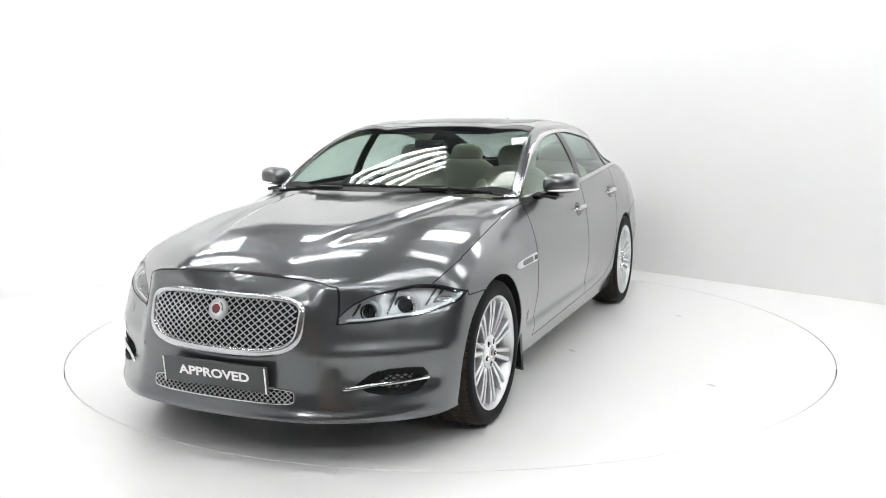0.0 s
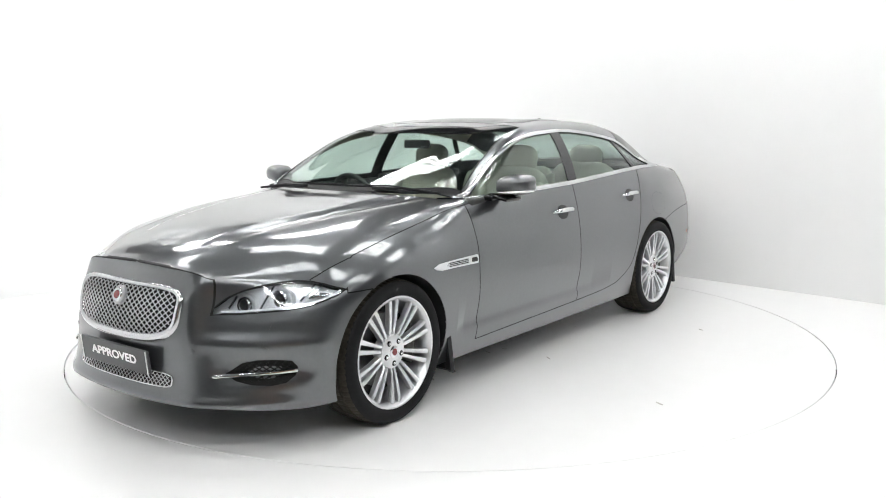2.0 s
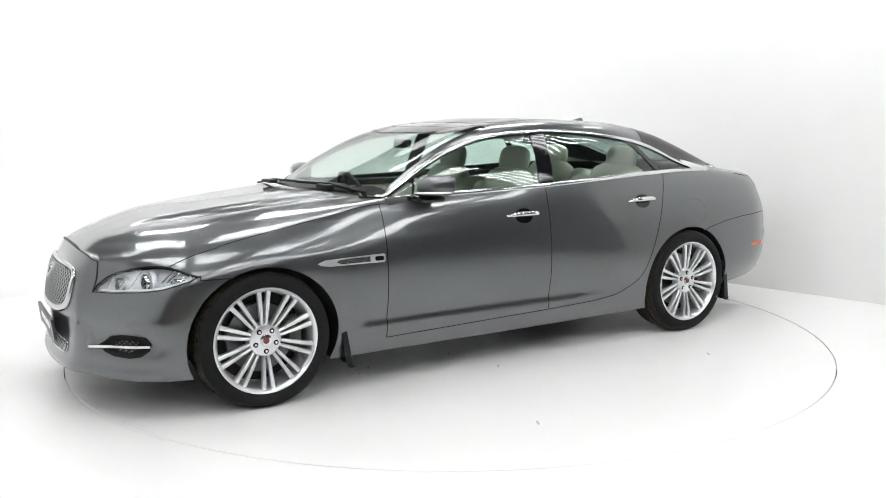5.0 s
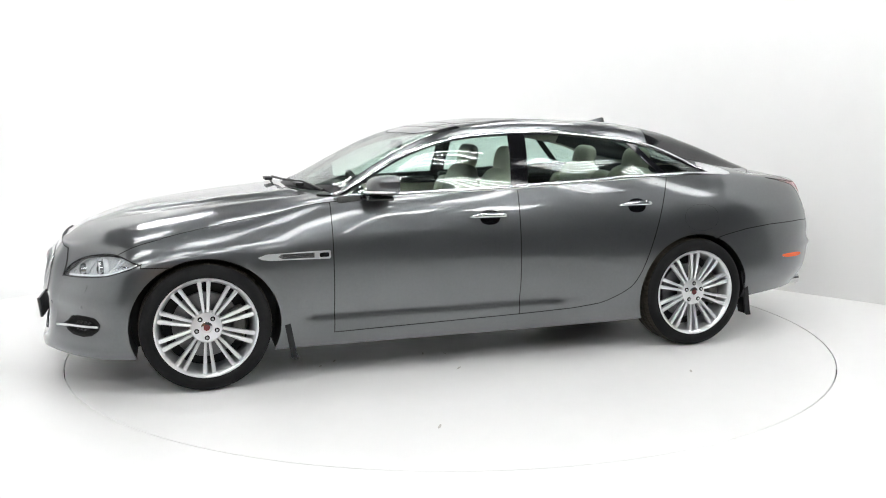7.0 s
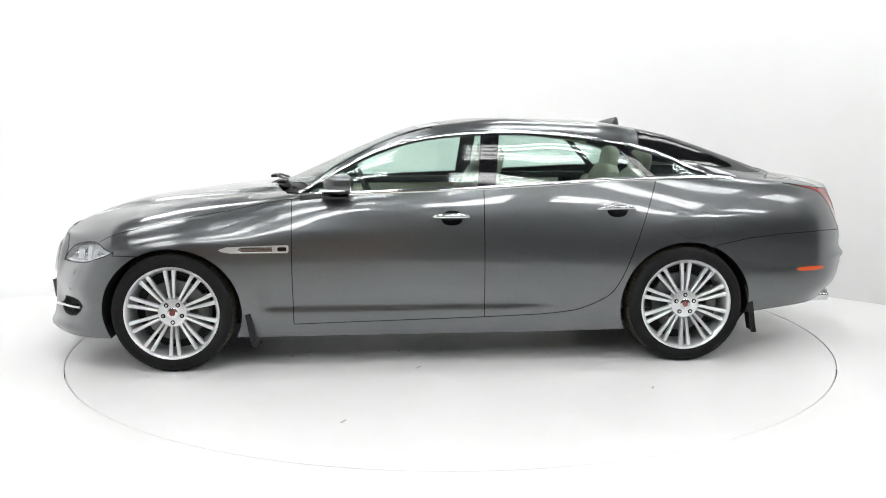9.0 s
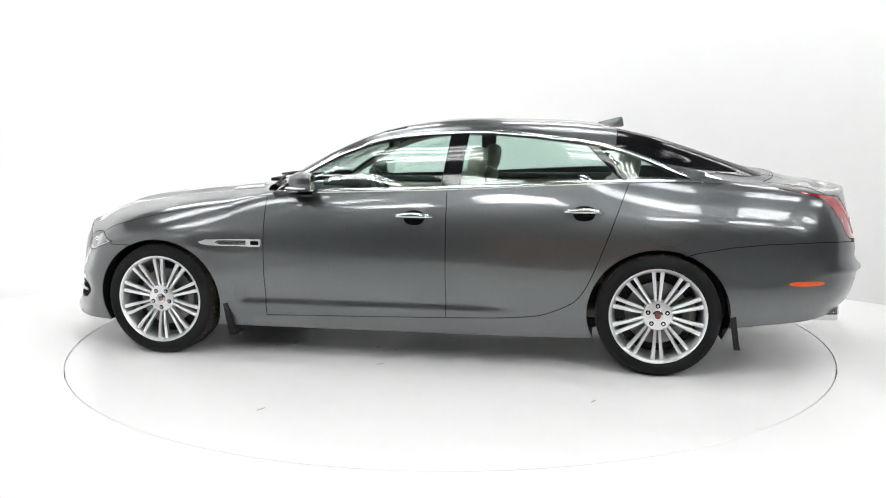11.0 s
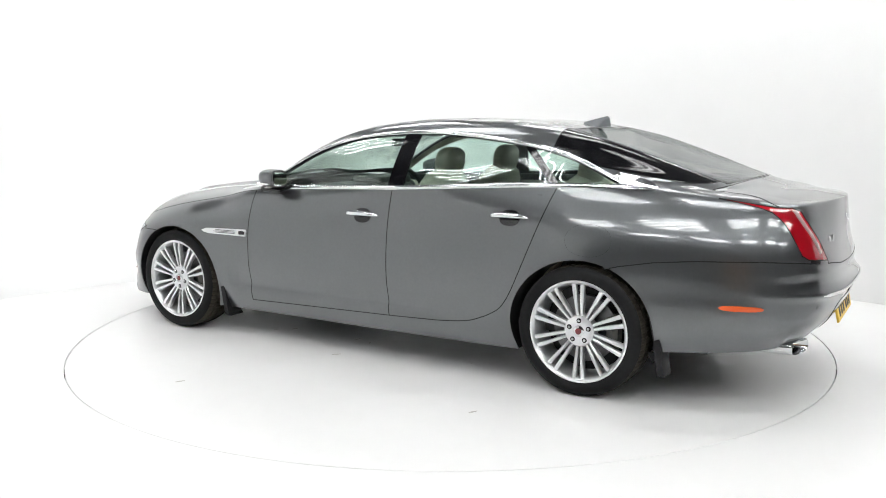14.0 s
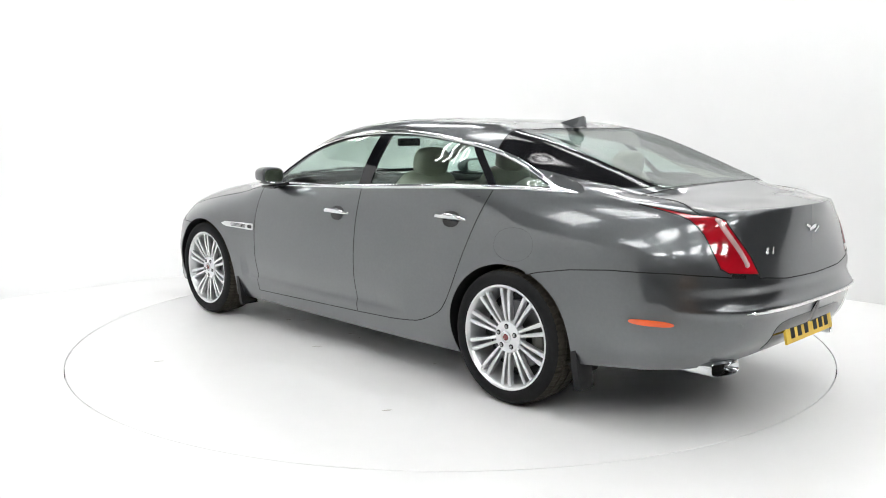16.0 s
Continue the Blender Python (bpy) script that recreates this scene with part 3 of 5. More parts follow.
def panel_of(s, v, p):
    x, y, z = p[..., 0], p[..., 1], p[..., 2]
    lab = np.full(s.shape, "wing", dtype=object)
    top = v > 4
    lab[top & (s < 7)] = "bonnet"
    lab[top & (s > 7) & (s < 11.5)] = "roof"
    low = ~top
    lab[low & (s < 4.05) & (z < lerp(s, [0, 1.8, 3.3, 4.05], [2, 2, .70, .705]))] = "front_bumper"
    lamp = low & (s > 1.85) & (s < 4.04) & (z < lerp(s, *LAMP_TOP)) & (z > lerp(s, *LAMP_FOOT))
    lab[low & (s < 4.04) & (s > 1.85) & (z > lerp(s, *LAMP_TOP))] = "wing"
    lab[low & (s < 4.3) & (s > 1.85) & (z > lerp(s, *LAMP_TOP)) & (z > lerp(s, *SEAM))] = "bonnet"
    lab[low & (s <= 3.25) & (s > 1.85) & (z > lerp(s, *LAMP_TOP))] = "bonnet"
    lab[lamp] = "headlamp"
    inside = low & (s > 6.3) & (x < .822) & (x > -1.334) & (z > door_foot(x))
    lab[inside & (x > -.30)] = "front_door"
    lab[inside & (x <= -.30)] = "rear_door"
    lab[low & (s > 6.2) & (x > -1.334) & (s < 9.8) & (z < door_foot(x)) & (x < .822)] = "sill"
    q = low & (s > 6.2) & (x <= -1.0) & ~inside & (z > .445)
    lab[q] = "rear_wing"
    lab[low & (s > 9) & (z < .445)] = "sill"
    lab[low & (s > 10.35) & (z < quarter_seam(x))] = "rear_bumper"
    lab[low & (s > 13.2) & (z < .76)] = "rear_bumper"
    lab[top & (s >= 11.5)] = "boot_lid"
    rim = top & (s > 11.5) & (v < lerp(s, [11.5, 12.9], [5.0, 4.0]))
    lab[rim] = "rear_wing"
    tail = low & (s > 11.75) & (s < lerp(z, *TAIL_INNER)) & (z > lerp(s, *TAIL_FOOT))
    boot = low & (s > 12.9) & (s >= lerp(z, *TAIL_INNER)) & (z > boot_foot(s))
    lab[boot] = "boot_lid"
    lab[tail] = "tail_lamp"
    # glass
    g = (v > 3.9) & (s > 7) & (s < 11.5) & (x < .79) & (x > -1.69) & (z < window_top(x)) & (z > belt(x)) & (v < 6)
    lab[(v > 4) & (s > 7) & (s < 9.8) & (z < belt(x)) & (v < 5)] = "front_door"
    lab[(v > 4) & (s > 7) & (s < 9.8) & (z < belt(x)) & (v < 5) & (x < -.3)] = "rear_door"
    lab[(v > 4) & (s > 7) & (s < 11.5) & (z < belt(x)) & (v < 5) & (x < -1.334)] = "rear_wing"
    pil = -.315 - (z - 1.05) * .12
    lab[g] = "side_window"
    lab[g & (abs(x - pil) < .055)] = "pillar_cover"
    qp = -1.33 + (z - 1.1) * .98
    lab[g & (abs(x - qp) < .026)] = "quarter_pillar"
    lab[g & (x < qp - .026)] = "quarter_window"
    lab[g & (x > pil + .055)] = "front_side_window"
    lab[(v > 6.1) & (s > 7.045) & (s < 7.74)] = "windscreen"
    lab[(v > 6.1) & (s > 7.66) & (s < 7.78)] = "screen_band"
    lab[(v > 5.9) & (s > 7.001) & (s < 7.045)] = "cowl"
    lab[(v > 6.3) & (s > 7.9) & (s < 8.42)] = "roof_glass"
    lab[(v > 6.25) & (s > 9.25) & (s < 11.44)] = "rear_window"
    cp = (v > 4.95) & (v <= 6.25) & (s > 9.25) & (s < 11.3) & (z > window_top(x) + .012)
    lab[cp] = "rear_pillar_cover"
    lab[(v > 4) & (v <= 4.95) & (s > 10.6) & (s < 11.5) & (z < 1.125)] = "rear_wing"
    # open wheel arches
    lab[(arch(x, z, 1.516) < 0) & (s > 3.6) & (s < 6.5) & low] = ""
    lab[(arch(x, z, -1.516) < 0) & (s > 8.6) & (s < 11.6) & low] = ""
    lab[low & (s > 4.05) & (s < 5.5) & (x > 1.516) & (z < .69) & (lab != "")] = "front_bumper"
    return lab


def build_grid():
    S = np.unique(np.concatenate([np.linspace(0, 4.1, 104), np.linspace(4.12, 6.98, 72), [7.0, 7.0015], np.linspace(7.02, 11.5, 210), np.linspace(11.53, 15, 100), [7.045, 7.66, 7.78, 7.9, 8.42, 9.25, 11.44, 11.3]]))
    V = np.unique(np.concatenate([np.linspace(0, 4, 74), np.linspace(4, 6, 40), np.linspace(6, 8, 26), [6.1, 6.25, 6.3, 4.95, 5.55, 5.9]]))
    s, v = np.meshgrid(S, V, indexing="ij")
    ds = np.gradient(S)[:, None] * np.ones_like(v)
    dv = np.gradient(V)[None, :] * np.ones_like(s)
    fixed_s = np.isin(s, [7.0, 7.0015, 0, 15, 11.5])
    fixed_v = np.isin(v, [0, 4.0, 8.0])
    snapped = np.zeros(s.shape, bool)
    for f, where in JOINTS:
        p = skin(s, v)
        e = 1e-3
        f0 = f(s, v, p)
        fs = (f(s + e, v, skin(s + e, v)) - f0) / e * ds
        fv = (f(s, v + e, skin(s, v + e)) - f0) / e * dv
        fs = np.where(fixed_s, 0, fs)
        fv = np.where(fixed_v, 0, fv)
        g2 = fs ** 2 + fv ** 2 + 1e-14
        k = -f0 / g2
        near = (abs(f0) / np.sqrt(g2) < 0.62) & where(s, v, p)
        snapped |= near
        s = s + np.where(near, np.clip(k * fs, -.62, .62) * ds, 0)
        v = v + np.where(near, np.clip(k * fv, -.62, .62) * dv, 0)
        s, v = np.clip(s, 0, 15), np.clip(v, 0, 8)
    p = skin(s, v)
    n = slope(s, v)
    # every cell is two triangles, split along the joint that crosses it
    idx = np.arange(s.size).reshape(s.shape)
    q = [idx[:-1, :-1], idx[1:, :-1], idx[1:, 1:], idx[:-1, 1:]]
    m = [snapped.ravel()[k] for k in q]
    other = m[1] & m[3] & ~(m[0] & m[2])
    one = np.stack([q[0], q[1], np.where(other, q[3], q[2])], -1)
    two = np.stack([np.where(other, q[1], q[0]), q[2], q[3]], -1)
    labs = []
    for t in (one, two):
        lab = panel_of(s.ravel()[t].mean(-1), v.ravel()[t].mean(-1), p.reshape(-1, 3)[t].mean(-2))
        lab[np.ix_(S[:-1] == 7.0, V[:-1] >= 4.0)] = ""
        labs.append(lab)
    return p.reshape(-1, 3), n.reshape(-1, 3), np.stack(q, -1), one, two, labs[0], labs[1]


GRID = build_grid()


def panel(name, labels, material, parent, label="", sign=1, both=False, thick=0.008, inner=None, shift=0.0):
    """One body panel, with thickness, from the cells that carry the labels; sign -1 mirrors it."""
    p, n, quad, one, two, la, lb = GRID
    ka, kb = np.isin(la, labels), np.isin(lb, labels)
    cells = quad[ka & kb].tolist() + one[ka & ~kb].tolist() + two[kb & ~ka].tolist()
    used = np.unique(np.concatenate([quad[ka & kb].ravel(), one[ka & ~kb].ravel(), two[kb & ~ka].ravel()]))
    where = np.full(len(p), -1)
    where[used] = np.arange(len(used))
    where = where.tolist()
    cnt = len(used)
    verts, norms, faces, mats = [], [], [], []
    for sg in ((1, -1) if both else (sign,)):
        m = np.array((1, sg, 1.0))
        P, N = (p[used] + n[used] * shift) * m, n[used] * m
        base = len(verts)
        verts += P.tolist() + (P - N * thick).tolist()
        norms += N.tolist() + (-N).tolist()
        edges = {}
        for c in cells:
            f = [where[k] + base for k in c]
            if sg < 0:
                f.reverse()
            faces.append(f)
            mats.append(0)
            faces.append([k + cnt for k in reversed(f)])
            mats.append(1)
            for a, b in zip(f, f[1:] + f[:1]):
                if (b, a) in edges:
                    del edges[(b, a)]
                else:
                    edges[(a, b)] = 1
        for a, b in edges:
            if abs(verts[a][1]) < 1e-6 and abs(verts[b][1]) < 1e-6:
                continue
            faces.append([b, a, a + cnt, b + cnt])
            mats.append(0)
    me = bpy.data.meshes.new(name)
    me.from_pydata(verts, [], faces)
    me.materials.append(material)
    me.materials.append(inner or INNER)
    me.polygons.foreach_set("material_index", mats)
    me.shade_smooth()
    me.normals_split_custom_set_from_vertices(norms)
    me.update()
    ob = new(name, me)
    ob.parent = parent
    if label:
        ob["label"] = label
    return ob


def gaps(parent):
    """Dark joints wherever two different panels meet."""
    p, n, quad, one, two, la, lb = GRID
    names = sorted(set(la.ravel()) | set(lb.ravel()))
    glass = ("side_window", "front_side_window", "quarter_window", "pillar_cover", "quarter_pillar")
    code = {k: (900 if k in glass else i) for i, k in enumerate(names)}
    code[""] = -1
    tri = np.concatenate([one.reshape(-1, 3), two.reshape(-1, 3)])
    lab = np.array([code[k] for k in np.concatenate([la.ravel(), lb.ravel()])])
    e = np.sort(np.concatenate([tri[:, [0, 1]], tri[:, [1, 2]], tri[:, [2, 0]]]), axis=1)
    el = np.tile(lab, 3)
    key = e[:, 0].astype(np.int64) * len(p) + e[:, 1]
    o = np.argsort(key, kind="stable")
    key, el, e = key[o], el[o], e[o]
    hit = (key[:-1] == key[1:]) & (el[:-1] != el[1:]) & (el[:-1] >= 0) & (el[1:] >= 0)
    soft = {("roof", "rear_wing"), ("wing", "roof"), ("front_door", "roof"), ("rear_door", "roof"), ("rear_wing", "sill"), ("wing", "sill")}
    soft = {(code.get(a, -9), code.get(b, -9)) for a, b in soft}
    verts, faces = [], []
    w = 0.0026
    for k in np.nonzero(hit)[0]:
        if (el[k], el[k + 1]) in soft or (el[k + 1], el[k]) in soft:
            continue
        a, b = e[k]
        for sg in (1, -1):
            m = np.array((1, sg, 1.0))
            p0, p1, n0, n1 = p[a] * m, p[b] * m, n[a] * m, n[b] * m
            d = p1 - p0
            ln = math.sqrt(d @ d)
            if ln < 1e-6:
                continue
            d /= ln
            w0, w1, t = np.cross(d, n0) * w, np.cross(d, n1) * w, d * w * .5
            i = len(verts)
            for up in (.0008, -.004):
                verts += [tuple(p0 - w0 - t + n0 * up), tuple(p1 - w1 + t + n1 * up), tuple(p1 + w1 + t + n1 * up), tuple(p0 + w0 - t + n0 * up)]
            faces += [(i, i + 1, i + 2, i + 3), (i, i + 1, i + 5, i + 4), (i + 1, i + 2, i + 6, i + 5), (i + 2, i + 3, i + 7, i + 6), (i + 3, i, i + 4, i + 7)]
    me = bpy.data.meshes.new("seal")
    me.from_pydata(verts, [], faces)
    me.materials.append(GAP)
    ob = new("seal", me)
    ob.parent = parent
    ob["label"] = "thin black joint between the panels"


car = tagged(new("car"), "dark grey metallic saloon car with silver wheels on a turntable", "car")
panel("bonnet", ["bonnet"], PAINT, car, "dark grey metallic bonnet with two raised creases", both=True)
panel("roof", ["roof"], PAINT, car, both=True, inner=CREAMTRIM, thick=.02)
panel("front_bumper", ["front_bumper"], PAINT, car, both=True)
panel("rear_bumper", ["rear_bumper"], PAINT, car, both=True)
panel("boot_lid", ["boot_lid"], PAINT, car, both=True)
panel("windscreen", ["windscreen"], SCREEN, car, "pale green tinted windscreen", both=True, thick=.005, inner=SCREEN)
panel("screen_band", ["screen_band"], GLOSSBLACK, car, "black shade band above the windscreen", both=True)
panel("cowl", ["cowl"], BLACK, car, "black plastic scuttle below the windscreen", both=True)
panel("roof_glass", ["roof_glass"], GLOSSBLACK, car, "dark glass roof panel", both=True)
panel("rear_window", ["rear_window"], REARGLASS, car, "sloping pale green tinted rear window", both=True, thick=.005, inner=REARGLASS)
for sg in (1, -1):
    for nm, m, lb in (("wing", PAINT, ""), ("front_door", PAINT, ""), ("rear_door", PAINT, ""), ("rear_wing", PAINT, ""), ("sill", PAINT, ""),
                      ("headlamp", CLEAR, "clear headlamp lens"), ("tail_lamp", RED, "red tail lamp lens"), ("pillar_cover", GLOSSBLACK, "gloss black pillar cover"), ("quarter_pillar", GLOSSBLACK, "slanting black quarter pillar"), ("rear_pillar_cover", GLOSSBLACK, "gloss black rear pillar panel")):
        panel(nm, [nm], m, car, lb, sg, thick=.003 if nm == "headlamp" else .008, inner=CLEAR if nm == "headlamp" else None)
    for nm in ("front_side_window", "side_window", "quarter_window"):
        panel(nm, [nm], SIDEGLASS, car, "green tinted side glass", sg, thick=.004, inner=SIDEGLASS, shift=-.004)
gaps(car)


# ---- fittings laid on the skin ----
M2 = {1: np.array((1, 1, 1.0)), -1: np.array((1, -1, 1.0))}


def slab(bm, where, loop, rise=0.003, depth=0.01, rings=5, dome=0.0, sign=1):
    """A plate with the outline loop (two skin coordinates), lying on the skin."""
    loop = np.array(loop, float)
    c = loop.mean(0)
    grid = []
    for k in range(1, rings + 1):
        f = k / rings
        q = c + (loop - c) * f
        _, _, P, N = where(q[:, 0], q[:, 1])
        grid.append((P + N * (rise + dome * (1 - f ** 2))) * M2[sign])
    _, _, P, N = where(loop[:, 0], loop[:, 1])
    grid.append((P + N * (rise - depth)) * M2[sign])
    _, _, P0, N0 = where(np.array([c[0]]), np.array([c[1]]))
    mid = bm.verts.new((P0[0] + N0[0] * (rise + dome)) * M2[sign])
    rs = [[bm.verts.new(p) for p in g] for g in grid]
    n = len(loop)
    for i in range(n):
        bm.faces.new((mid, rs[0][i], rs[0][(i + 1) % n]))
    for a, b in zip(rs, rs[1:]):
        for i in range(n):
            bm.faces.new((a[i], a[(i + 1) % n], b[(i + 1) % n], b[i]))
    return bm


def strip(bm, where, pts, r, rise=0.0, flat=0.5, sign=1, closed=False, n=8):
    pts = np.array(pts, float)
    _, _, P, N = where(pts[:, 0], pts[:, 1])
    return tube(bm, list((P + N * rise) * M2[sign]), r, n, closed, flat, list(N * M2[sign]))


def rounded(cx, cz, w, h, power=4.0, n=48):
    """A rounded rectangle as a loop."""
    out = []
    for i in range(n):
        a = 2 * math.pi * i / n
        c, s = math.cos(a), math.sin(a)
        k = (abs(c) ** power + abs(s) ** power) ** (-1 / power)
        out.append((cx + w * k * c, cz + h * k * s))
    return out


def dense(pts, n=8):
    out = []
    for a, b in zip(pts, pts[1:]):
        out += [(a[0] + (b[0] - a[0]) * k / n, a[1] + (b[1] - a[1]) * k / n) for k in range(n)]
    return out + [pts[-1]]


def upper(x, z):
    x = np.asarray(x, float)
    s0 = lerp(-x, [-.79, -.55, -.28, -.02, .3, .7, 1.1, 1.4, 1.6, 1.8, 2.0], [7.01, 7.25, 7.5, 7.75, 8, 8.5, 9, 9.5, 10, 10.5, 11])
    v0 = np.clip(4 + (np.asarray(z, float) - 1.06) / .17, 4.1, 5.8)
    return on_skin((0, 2), x, z, s0, v0, (7.0015, 11.5), (3.5, 6.5))


def both_front(y, z):
    y = np.asarray(y, float)
    sgn = np.where(y < 0, -1.0, 1.0)
    s, v, P, N = front(np.maximum(abs(y), 1e-4), z)
    P, N = P.copy(), N.copy()
    P[..., 1] *= sgn
    N[..., 1] *= sgn
    return s, v, P, N


def both_rear(y, z):
    y = np.asarray(y, float)
    sgn = np.where(y < 0, -1.0, 1.0)
    s, v, P, N = rear(np.maximum(abs(y), 1e-4), z)
    P, N = P.copy(), N.copy()
    P[..., 1] *= sgn
    N[..., 1] *= sgn
    return s, v, P, N


# ---- grille ----
def grille_loop(k=1.0, n=72):
    out = []
    for i in range(n):
        a = 2 * math.pi * i / n
        c, s = math.cos(a), math.sin(a)
        pw = 5.5 if s > 0 else 3.4
        q = (abs(c) ** pw + abs(s) ** pw) ** (-1 / pw)
        out.append((.378 * k * q * c * (1 + .02 * s), .612 + (.104 if s > 0 else .124) * (1 - (1 - k) * 2.6) * q * s))
    return out


def wires(where, inside, y0, y1, z0, z1, dy, dz, rise, r, name, parent, label, sign=1, m=None):
    bm = bmesh.new()
    n = int((y1 - y0) / dy) + int((z1 - z0) / dz) + 4
    runs = []
    for way in (1, -1):
        for k in range(-n, n):
            pts = [(k * dy + way * (z - z0) / dz * dy, z) for z in np.linspace(z0, z1, 34)]
            pts = [q for q in pts if inside(*q)]
            if len(pts) > 2:
                runs.append(pts)
    every = np.array([q for run in runs for q in run])
    _, _, P, N = where(every[:, 0], every[:, 1])
    at = 0
    for run in runs:
        w = slice(at, at + len(run))
        at += len(run)
        tube(bm, list((P[w] + N[w] * rise) * M2[sign]), r, 5, False, .9, list(N[w] * M2[sign]))
    part(name, bm, m or WIRE, parent, label)


bm = bmesh.new()
slab(bm, both_front, grille_loop(.97), .004, .012, 8)
grille = part("grille", bm, GAP, car, "chrome mesh grille with a bright surround and round badge")
bm = bmesh.new()
strip(bm, both_front, grille_loop(1.0), [.0125 if z > .70 else .0145 + .006 * min(1, max(0, (.70 - z) / .18)) for _, z in grille_loop(1.0)], .004, .75, closed=True, n=12)
part("grille_surround", bm, SATIN, grille, "wide satin chrome grille surround")


def in_grille(y, z):
    pw = 5.5 if z > .612 else 3.4
    return abs(y / (.364 * (1 + .02 * (z - .612) / .1))) ** pw + abs((z - .612) / (.094 if z > .612 else .113)) ** pw < 1


wires(both_front, in_grille, -.37, .37, .49, .71, .034, .027, .012, .0024, "grille_mesh", grille, "bright diamond wire mesh")
_, _, GP, GN = both_front(np.array([0.001]), np.array([.655]))
for rad, dep, m, nm in ((.045, .024, SILVER, "badge"), (.034, .028, CHROME, "badge_ring"), (.022, .0305, BADGERED, "badge_centre")):
    bm = bmesh.new()
    lathe(bm, [(rad, 0), (rad, dep - .006), (rad * .86, dep)], 36, "x")
    ob = part(nm, bm, m, grille, "round badge" if nm == "badge" else "")
    ob.matrix_basis = Matrix.Translation(Vector(GP[0])) @ Vector(GN[0]).to_track_quat("X", "Z").to_matrix().to_4x4()

# lower grille below the plate
bm = bmesh.new()
slab(bm, both_front, rounded(0, .312, .36, .030, 6), .003, .012, 6)
lg = part("lower_grille", bm, GAP, car, "black lower intake with chrome mesh")
bm = bmesh.new()
strip(bm, both_front, rounded(0, .312, .362, .032, 6), .0035, .004, .8, closed=True)
part("intake_surround", bm, CHROME, lg)
wires(both_front, lambda y, z: abs(y) < .355 and abs(z - .312) < .027, -.36, .36, .28, .345, .026, .022, .008, .0019, "intake_mesh", lg, "bright diamond wire mesh")

# front plate with its lettering
bm = bmesh.new()
box(bm, 0, 0, 0, .014, .535, .112, .003)
plate = part("front_plate", bm, PLATEGREY, car, "dark grey plate lettered APPROVED")
plate.matrix_basis = pose(2.417, 0, .388, 0, 6, 0)
for sg in (1, -1):
    bm = bmesh.new()
    box(bm, .0045, sg * .262, 0, .012, .008, .114, .001)
    part("plate_edge", bm, SATIN, plate, "pale plate edge strip")


def lettering(text, size, depth, m, parent, place, name="lettering"):
    cu = bpy.data.curves.new("text", "FONT")
    cu.body, cu.size, cu.extrude = text, size, depth
    cu.align_x, cu.align_y = "CENTER", "CENTER"
    cu.offset = 0.0018
    ob = bpy.data.objects.new("text", cu)
    scene.collection.objects.link(ob)
    bpy.context.view_layer.update()
    me = bpy.data.meshes.new_from_object(ob.evaluated_get(bpy.context.evaluated_depsgraph_get()))
    bpy.data.objects.remove(ob)
    me.materials.clear()
    me.materials.append(m)
    o = new(name, me)
    o.parent = parent
    o.matrix_basis = place
    o["label"] = "white capital lettering"
    return o


lettering("APPROVED", .063, .0006, WHITE, plate, Matrix(((0, 0, 1, .0078), (1, 0, 0, 0), (0, 1, 0, .002), (0, 0, 0, 1))) @ Matrix.Diagonal((1.16, .86, 1, 1)))

# brake-cooling intakes with chrome blades, sensors, washers
fog = [(.585, .36), (.64, .405), (.70, .422), (.765, .424), (.815, .418), (.828, .39), (.822, .352), (.80, .322), (.76, .312), (.69, .315), (.63, .33)]
fog = dense(fog + fog[:1], 4)[:-1]
for sg in (1, -1):
    bm = bmesh.new()
    slab(bm, front, fog, .003, .012, 6, -.004, sg)
    f = part("side_intake", bm, GAP, car, "black side intake with a chrome blade")
    bm = bmesh.new()
    strip(bm, front, dense([(.545, .347), (.62, .352), (.70, .360), (.77, .368), (.828, .376)]), [.004] + [.0085] * 31 + [.007], .012, .7, sg)
    part("blade", bm, CHROME, f, "chrome blade")
    wires(front, lambda y, z: .61 + abs(z - .37) * .8 < y < .81 and .322 < z < .416, 0, .85, .315, .425, .026, .022, .003, .003, "intake_mesh", f, "black plastic mesh", sg, GAP)
    bm = bmesh.new()
    slab(bm, front, rounded(.70, .565, .032, .019, 8, 24), .0016, .004, 3, 0, sg)
    part("washer_cover", bm, PAINT, car)
    for y, z in ((.735, .468), (.46, .455)):
        bm = bmesh.new()
        slab(bm, front, rounded(y, z, .011, .011, 2, 16), .002, .004, 2, .001, sg)
        part("parking_sensor", bm, PAINT, car)
    for y, z in ((.60, .545), (.25, .53)):
        bm = bmesh.new()
        slab(bm, rear, rounded(y, z, .011, .011, 2, 16), .002, .004, 2, .001, sg)
        part("parking_sensor", bm, PAINT, car)


